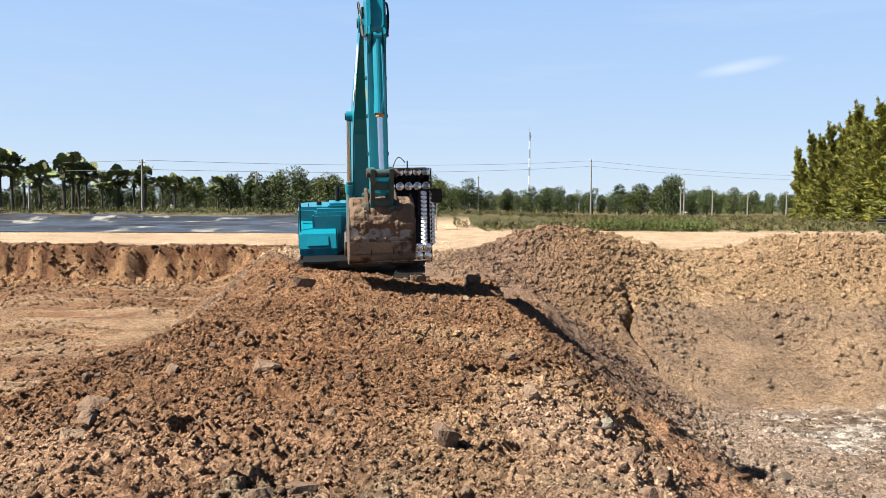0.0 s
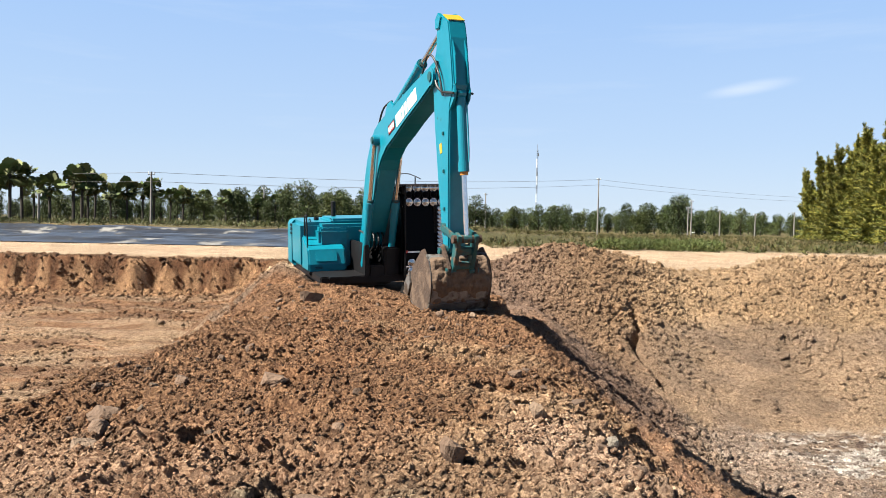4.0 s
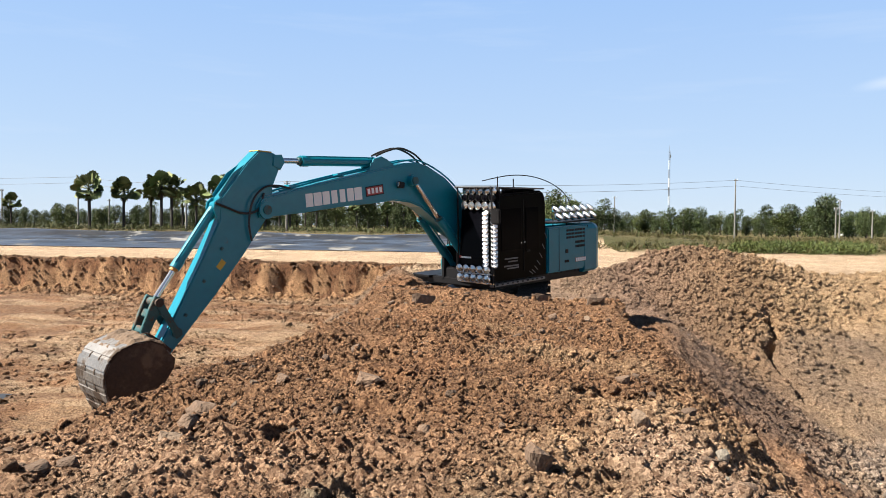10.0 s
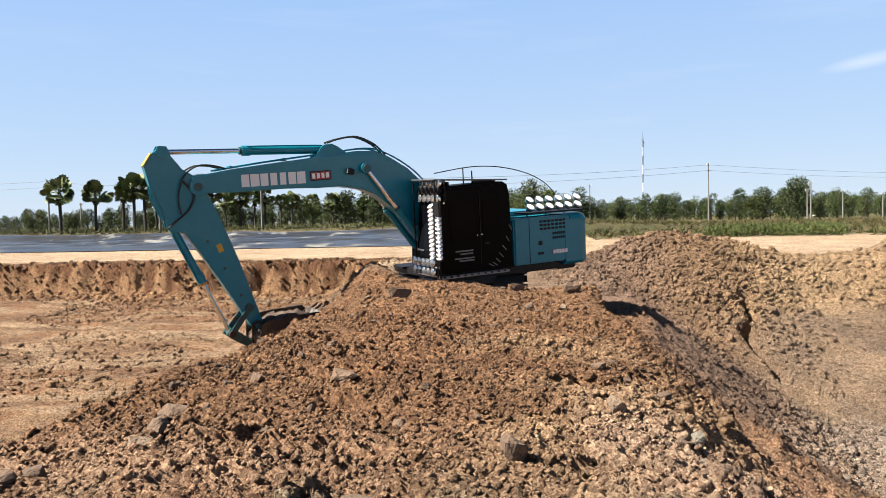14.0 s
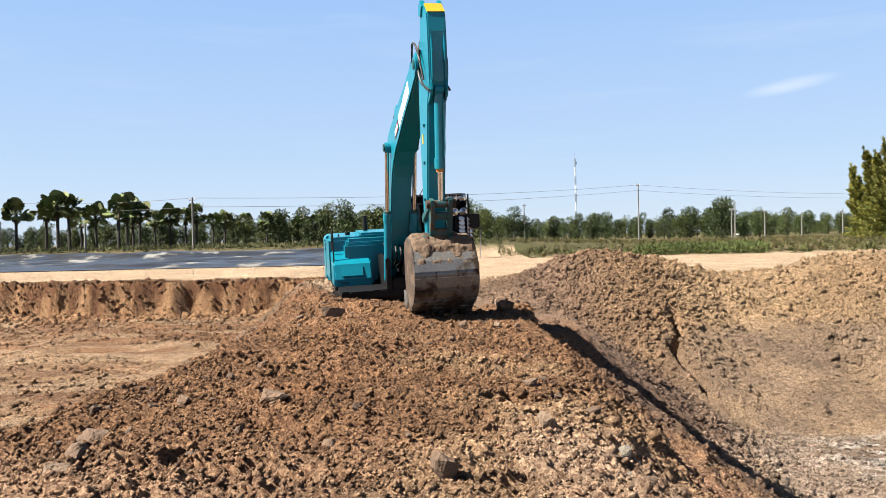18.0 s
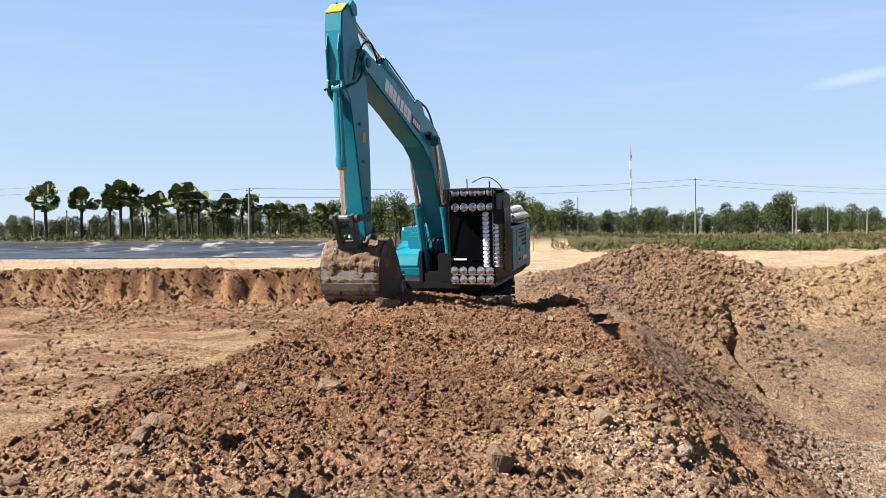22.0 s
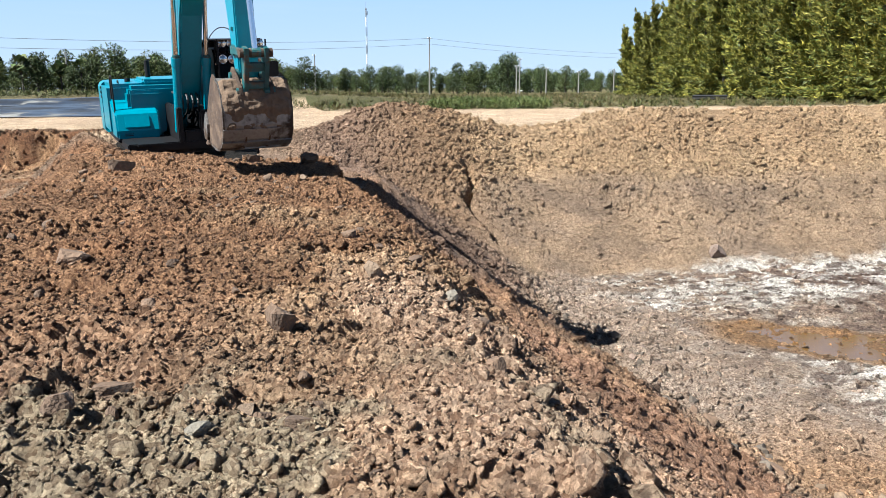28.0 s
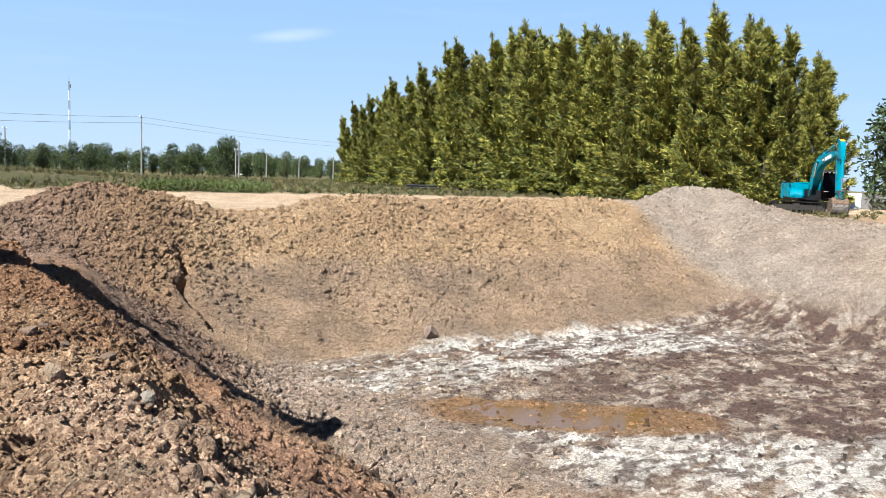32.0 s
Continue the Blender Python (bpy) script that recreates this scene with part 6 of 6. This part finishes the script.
n = 11000
clods("earth_clods", "loose brown clods over the near top of the ridge", rng.uniform(-4.2, 3.2, n), 3.9 + 5.4 * rng.uniform(0, 1, n) ** 1.3, sizes(n, 0.008, 0.05, 2.7), BALL1, 0.85)
n = 11000
clods("earth_clods", "loose red-brown clods on the far top of the ridge", rng.uniform(-4.6, 1.8, n), 9 + 9.5 * rng.uniform(0, 1, n) ** 1.2, sizes(n, 0.013, 0.06, 2.6), BALL1, 0.85)
n = 9000
clods("slope_clods", "dark clods lying on the steep ridge slope", 1.0 + 5.8 * rng.uniform(0, 1, n), 3.5 + 19.5 * rng.uniform(0, 1, n) ** 1.2, sizes(n, 0.014, 0.1, 2.5), BALL1, 0.8)
n = 4500
clods("toe_stones", "grey and brown stones rolled to the slope's foot", rng.normal(6.3, 1.2, n), rng.uniform(7.5, 23, n), sizes(n, 0.03, 0.14, 2.2), BALL1)
n = 24000
bx, by = rng.uniform(0, 27, n), rng.uniform(23.8, 33, n)
keep = (by > 26.4 + 0.8 * np.sin(bx)) | (rng.uniform(0, 1, n) < 0.4)
keep &= fnoise(bx, by, 2.4, 3, 301) > 0.36
clods("bank_clods", "tan clods covering the far pit bank", bx[keep], by[keep], sizes(keep.sum(), 0.026, 0.15, 2.4), BALL1, 0.9)
n = 5000
clods("berm_clods", "large tan clods heaped on the bank's crest", rng.normal(4.6, 1.9, n), rng.normal(29.0, 1.8, n), sizes(n, 0.025, 0.11, 2.5), BALL1, 0.9)
n = 7000
clods("tip_clods", "grey rubble on the tipped slope", rng.uniform(26, 44, n), rng.uniform(12, 33, n), sizes(n, 0.035, 0.13, 2.4), BALL1, tint=1.15)
n = 5500
clods("floor_clods", "pale crusted clay lumps over the pit floor", 6.5 + 20 * rng.uniform(0, 1, n) ** 1.2, rng.uniform(7, 22.6, n), sizes(n, 0.02, 0.1, 2.4), BALL1, 0.45, tint=1.5)
n = 5500
clods("floor_clods", "dark maroon clay lumps over the pit floor", 6.5 + 20 * rng.uniform(0, 1, n) ** 1.1, rng.uniform(7, 22.6, n), sizes(n, 0.02, 0.1, 2.4), BALL1, 0.45, tint=0.5)
n = 22000
lx, ly = rng.uniform(-26, -3.5, n), rng.uniform(9, 36, n)
keep = fnoise(lx, ly, 5, 3, 55) + 0.12 * (ly > 33.5) > 0.34
clods("pit_clods", "tan clods scattered over the shallow pit", lx[keep], ly[keep], sizes(keep.sum(), 0.022, 0.12, 2.5), BALL1, tint=0.9)
n = 3600
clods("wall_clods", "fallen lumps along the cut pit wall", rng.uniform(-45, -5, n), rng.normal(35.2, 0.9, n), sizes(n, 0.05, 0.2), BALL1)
n = 3000
clods("edge_clods", "dark brown lumps breaking off the cut wall's top", rng.uniform(-48, -5, n), rng.normal(37.25, 0.45, n) + 0.0, sizes(n, 0.04, 0.14, 2.4), BALL1, 0.8, soil=(0.16, 0.095, 0.055))
n = 500
clods("coarse_clods", "coarse damp clods on the ridge top", rng.uniform(-3.8, 1.6, n), rng.uniform(4.2, 17.5, n), sizes(n, 0.03, 0.075, 2.8), BALL2, 0.8)
n = 1200
clods("grey_clods", "greenish grey clods dumped on the near ridge", rng.normal(-0.2, 0.75, n), rng.normal(5.15, 0.42, n), sizes(n, 0.01, 0.045, 2.5), BALL1, 0.85)

n = 22000
grit("earth_crumbs", "fine brown crumbs over the nearest earth", rng.uniform(-2.4, 2.4, n), 3.9 + 2.8 * rng.uniform(0, 1, n), sizes(n, 0.006, 0.022, 2.6))
n = 20000
grit("earth_crumbs", "small red-brown crumbs along the ridge", rng.uniform(-3.4, 2.2, n), 6.4 + 7.5 * rng.uniform(0, 1, n) ** 1.3, sizes(n, 0.011, 0.035, 2.6))
n = 16000
grit("bank_crumbs", "fine tan crumbs on the pit bank and floor", rng.uniform(4, 26, n), rng.uniform(17, 30, n), sizes(n, 0.02, 0.06, 2.6))


# single stones that can be told apart
def stone_mesh(seed):
    g = np.random.default_rng(seed)
    v, f = BALL2
    w = v.copy()
    w = w * (1 + g.uniform(-0.16, 0.16, (len(w), 1)))
    for _ in range(9):
        d = g.normal(size=3)
        d /= np.linalg.norm(d)
        over = np.clip(w @ d - g.uniform(0.3, 0.72), 0, None)
        w = w - over[:, None] * d[None]
    w = w / np.abs(w).max(0) * (1 + g.uniform(-0.07, 0.07, (len(w), 1)))
    return w, f


STONES = {}
for nm, base in (("brown", (0.1078, 0.06857, 0.04408)), ("tan", (0.1371, 0.09551, 0.06367)), ("grey", (0.09306, 0.07347, 0.05633)), ("pale", (0.165, 0.145, 0.115)), ("pink", (0.1469, 0.1053, 0.08327))):
    mat = surface(nm + " stone", base, 0.9, vary=0.4, scale=1.6, bump=1.0, rand=0.2)
    STONES[nm] = []
    for i in range(4):
        w, f = stone_mesh(600 + 10 * len(STONES) + i)
        me = bpy.data.meshes.new("clod")
        me.from_pydata(w.tolist(), [], f.tolist())
        me.materials.append(mat)
        STONES[nm].append(me)


def stone(kind, i, x, y, size, tall=1.0, turn=0.0, sink=0.3):
    ob = new("clod", STONES[kind][i % 4])
    ob.parent = ground
    z = float(ground_z(np.array([x]), np.array([y]))[0])
    ob.matrix_basis = Matrix.Translation((x, y, z + size * tall * (1 - sink) * 0.6)) @ Matrix.Rotation(turn, 4, "Z") @ Matrix.Diagonal((size, size * 0.8, size * tall, 1))
    return ob


for row in (("brown", 0, 0.13, 6.62, 0.085, 1.25, 0.4), ("tan", 1, 0.74, 7.85, 0.085, 0.8, 1.0), ("tan", 2, 0.86, 7.62, 0.08, 0.8, 2.0), ("brown", 3, -1.28, 8.35, 0.15, 0.55, 0.2),
            ("brown", 0, -1.05, 8.15, 0.1, 0.5, 1.2), ("brown", 1, 0.2, 6.05, 0.05, 0.8, 0.9), ("brown", 2, -0.6, 6.1, 0.1, 0.5, 0.5), ("brown", 3, -0.75, 5.85, 0.1, 0.6, 1.9),
            ("brown", 2, -2.0, 14.7, 0.22, 0.9, 0.6, 0.6), ("brown", 1, -2.5, 13.6, 0.12, 0.7, 1.3), ("pink", 0, 12.9, 23.1, 0.3, 0.9, 0.4),
            ("pale", 1, -0.2, 5.5, 0.06, 0.5, 0.3), ("pale", 2, 1.2, 7.5, 0.07, 0.9, 1.3), ("pale", 0, 1.15, 7.2, 0.05, 0.6, 0.1), ("brown", 3, -2.9, 9.4, 0.06, 0.7, 2.2),
            ("brown", 2, -0.2, 16.4, 0.22, 0.7, 0.7), ("brown", 0, 0.7, 15.9, 0.2, 0.7, 1.7), ("tan", 3, -1.9, 6.5, 0.1, 0.6, 0.2), ("brown", 1, -2.3, 7.6, 0.14, 0.6, 2.6)):
    stone(*row)
g = np.random.default_rng(77)
for i in range(150):
    stone(("brown", "brown", "tan", "brown", "brown")[i % 5], i, g.uniform(-3.6, 1.4), g.uniform(4.4, 17.0), 0.03 + 0.065 * g.uniform() ** 2.5, g.uniform(0.5, 0.9), g.uniform(0, 6))
for i in range(110):
    stone(("grey", "brown", "tan", "pink", "grey")[i % 5], i, g.normal(6.8, 0.7), g.uniform(8, 20), 0.06 + 0.11 * g.uniform() ** 2, g.uniform(0.5, 0.9), g.uniform(0, 6))


# the machine's angles: seconds, swing, boom, arm, rocker
DIG_ROWS = [
    (0, -81.1, 41.8, -77.0, 77.5),
    (0.5, -76.9, 37.7, -68.8, 69.2),
    (1, -75.0, 32.6, -57.6, 59.3),
    (2, -74.6, 30.9, -55.3, 55.8),
    (3, -72.1, 34.7, -71.3, 60.3),
    (4.5, -68.6, 33.5, -81.8, 67.6),
    (6, -66.3, 33.2, -89.0, 75.0),
    (7, -75.0, 39.6, -80.6, 74.7),
    (7.5, -87.0, 43.8, -65.3, 88.0),
    (8, -97.2, 40.2, -60.2, 103.3),
    (8.5, -105.6, 35.4, -56.6, 113.1),
    (9, -112.4, 21.3, -48.6, 128.4),
    (9.5, -119.3, 13.3, -50.8, 112.3),
    (10, -126.2, 10.1, -48.0, 109.1),
    (10.5, -131.4, 9.4, -49.8, 95.9),
    (11, -135.1, 10.7, -57.0, 94.3),
    (12, -137.7, 13.6, -74.9, 81.6),
    (12.5, -138.3, 14.1, -85.4, 79.3),
    (13, -139.3, 13.1, -98.2, 79.5),
    (13.5, -143.0, 12.2, -105.8, 62.7),
    (14.2, -144.0, 15.4, -109.1, 57.3),
    (14.8, -137.7, 24.4, -99.4, 58.3),
    (15.5, -122.6, 34.3, -84.3, 63.3),
    (16, -109.4, 38.4, -79.3, 67.2),
    (16.5, -94.7, 40.0, -76.5, 70.6),
    (17, -82.8, 40.0, -78.3, 79.4),
    (18, -74.9, 38.2, -90.8, 113.9),
    (19, -84.9, 36.8, -59.0, 116.9),
    (20, -98.4, 29.5, -50.2, 113.5),
    (21, -102.1, 37.0, -67.0, 99.9),
    (22, -101.9, 37.8, -88.6, 88.4),
    (23, -95.2, 37.3, -93.2, 114.2),
    (24, -95.5, 33.7, -64.0, 129.9),
    (24.5, -91.8, 33.6, -57.0, 123.8),
    (25.5, -84.0, 36.9, -76.3, 102.8),
    (26.5, -79.0, 39.4, -90.8, 86.6),
    (27, -79.3, 36.4, -95.4, 78.1),
    (28, -74.0, 39.9, -75.4, 72.6),
    (29, -72.9, 37.0, -72.0, 66.5),
    (30, -72.4, 35.8, -70.3, 62.5),
    (32, -72.4, 35.8, -70.3, 62.5),
]


def eased(t, column):
    """An angle at a time, on a rounded line through the keyed rows."""
    ts = [r[0] for r in DIG_ROWS]
    i = max(0, min(len(ts) - 2, int(np.searchsorted(ts, t, "right")) - 1))

    def slope(j):
        if j <= 0 or j >= len(ts) - 1:
            return 0.0
        a = (DIG_ROWS[j][column] - DIG_ROWS[j - 1][column]) / (ts[j] - ts[j - 1])
        b = (DIG_ROWS[j + 1][column] - DIG_ROWS[j][column]) / (ts[j + 1] - ts[j])
        return 0.0 if a * b <= 0 else 2 * a * b / (a + b)
    h = ts[i + 1] - ts[i]
    s = (t - ts[i]) / h
    y0, y1 = DIG_ROWS[i][column], DIG_ROWS[i + 1][column]
    return (2 * s ** 3 - 3 * s * s + 1) * y0 + (s ** 3 - 2 * s * s + s) * h * slope(i) + (3 * s * s - 2 * s ** 3) * y1 + (s ** 3 - s * s) * h * slope(i + 1)


def motions():
    rows = {key: [] for key in machine_parts}
    for k in range(161):
        t = 0.2 * k
        for key, m in linkage(*(eased(t, c) for c in (1, 2, 3, 4))).items():
            rows[key].append((t, m))
    for key, ob in machine_parts.items():
        walk(ob, rows[key])


motions()
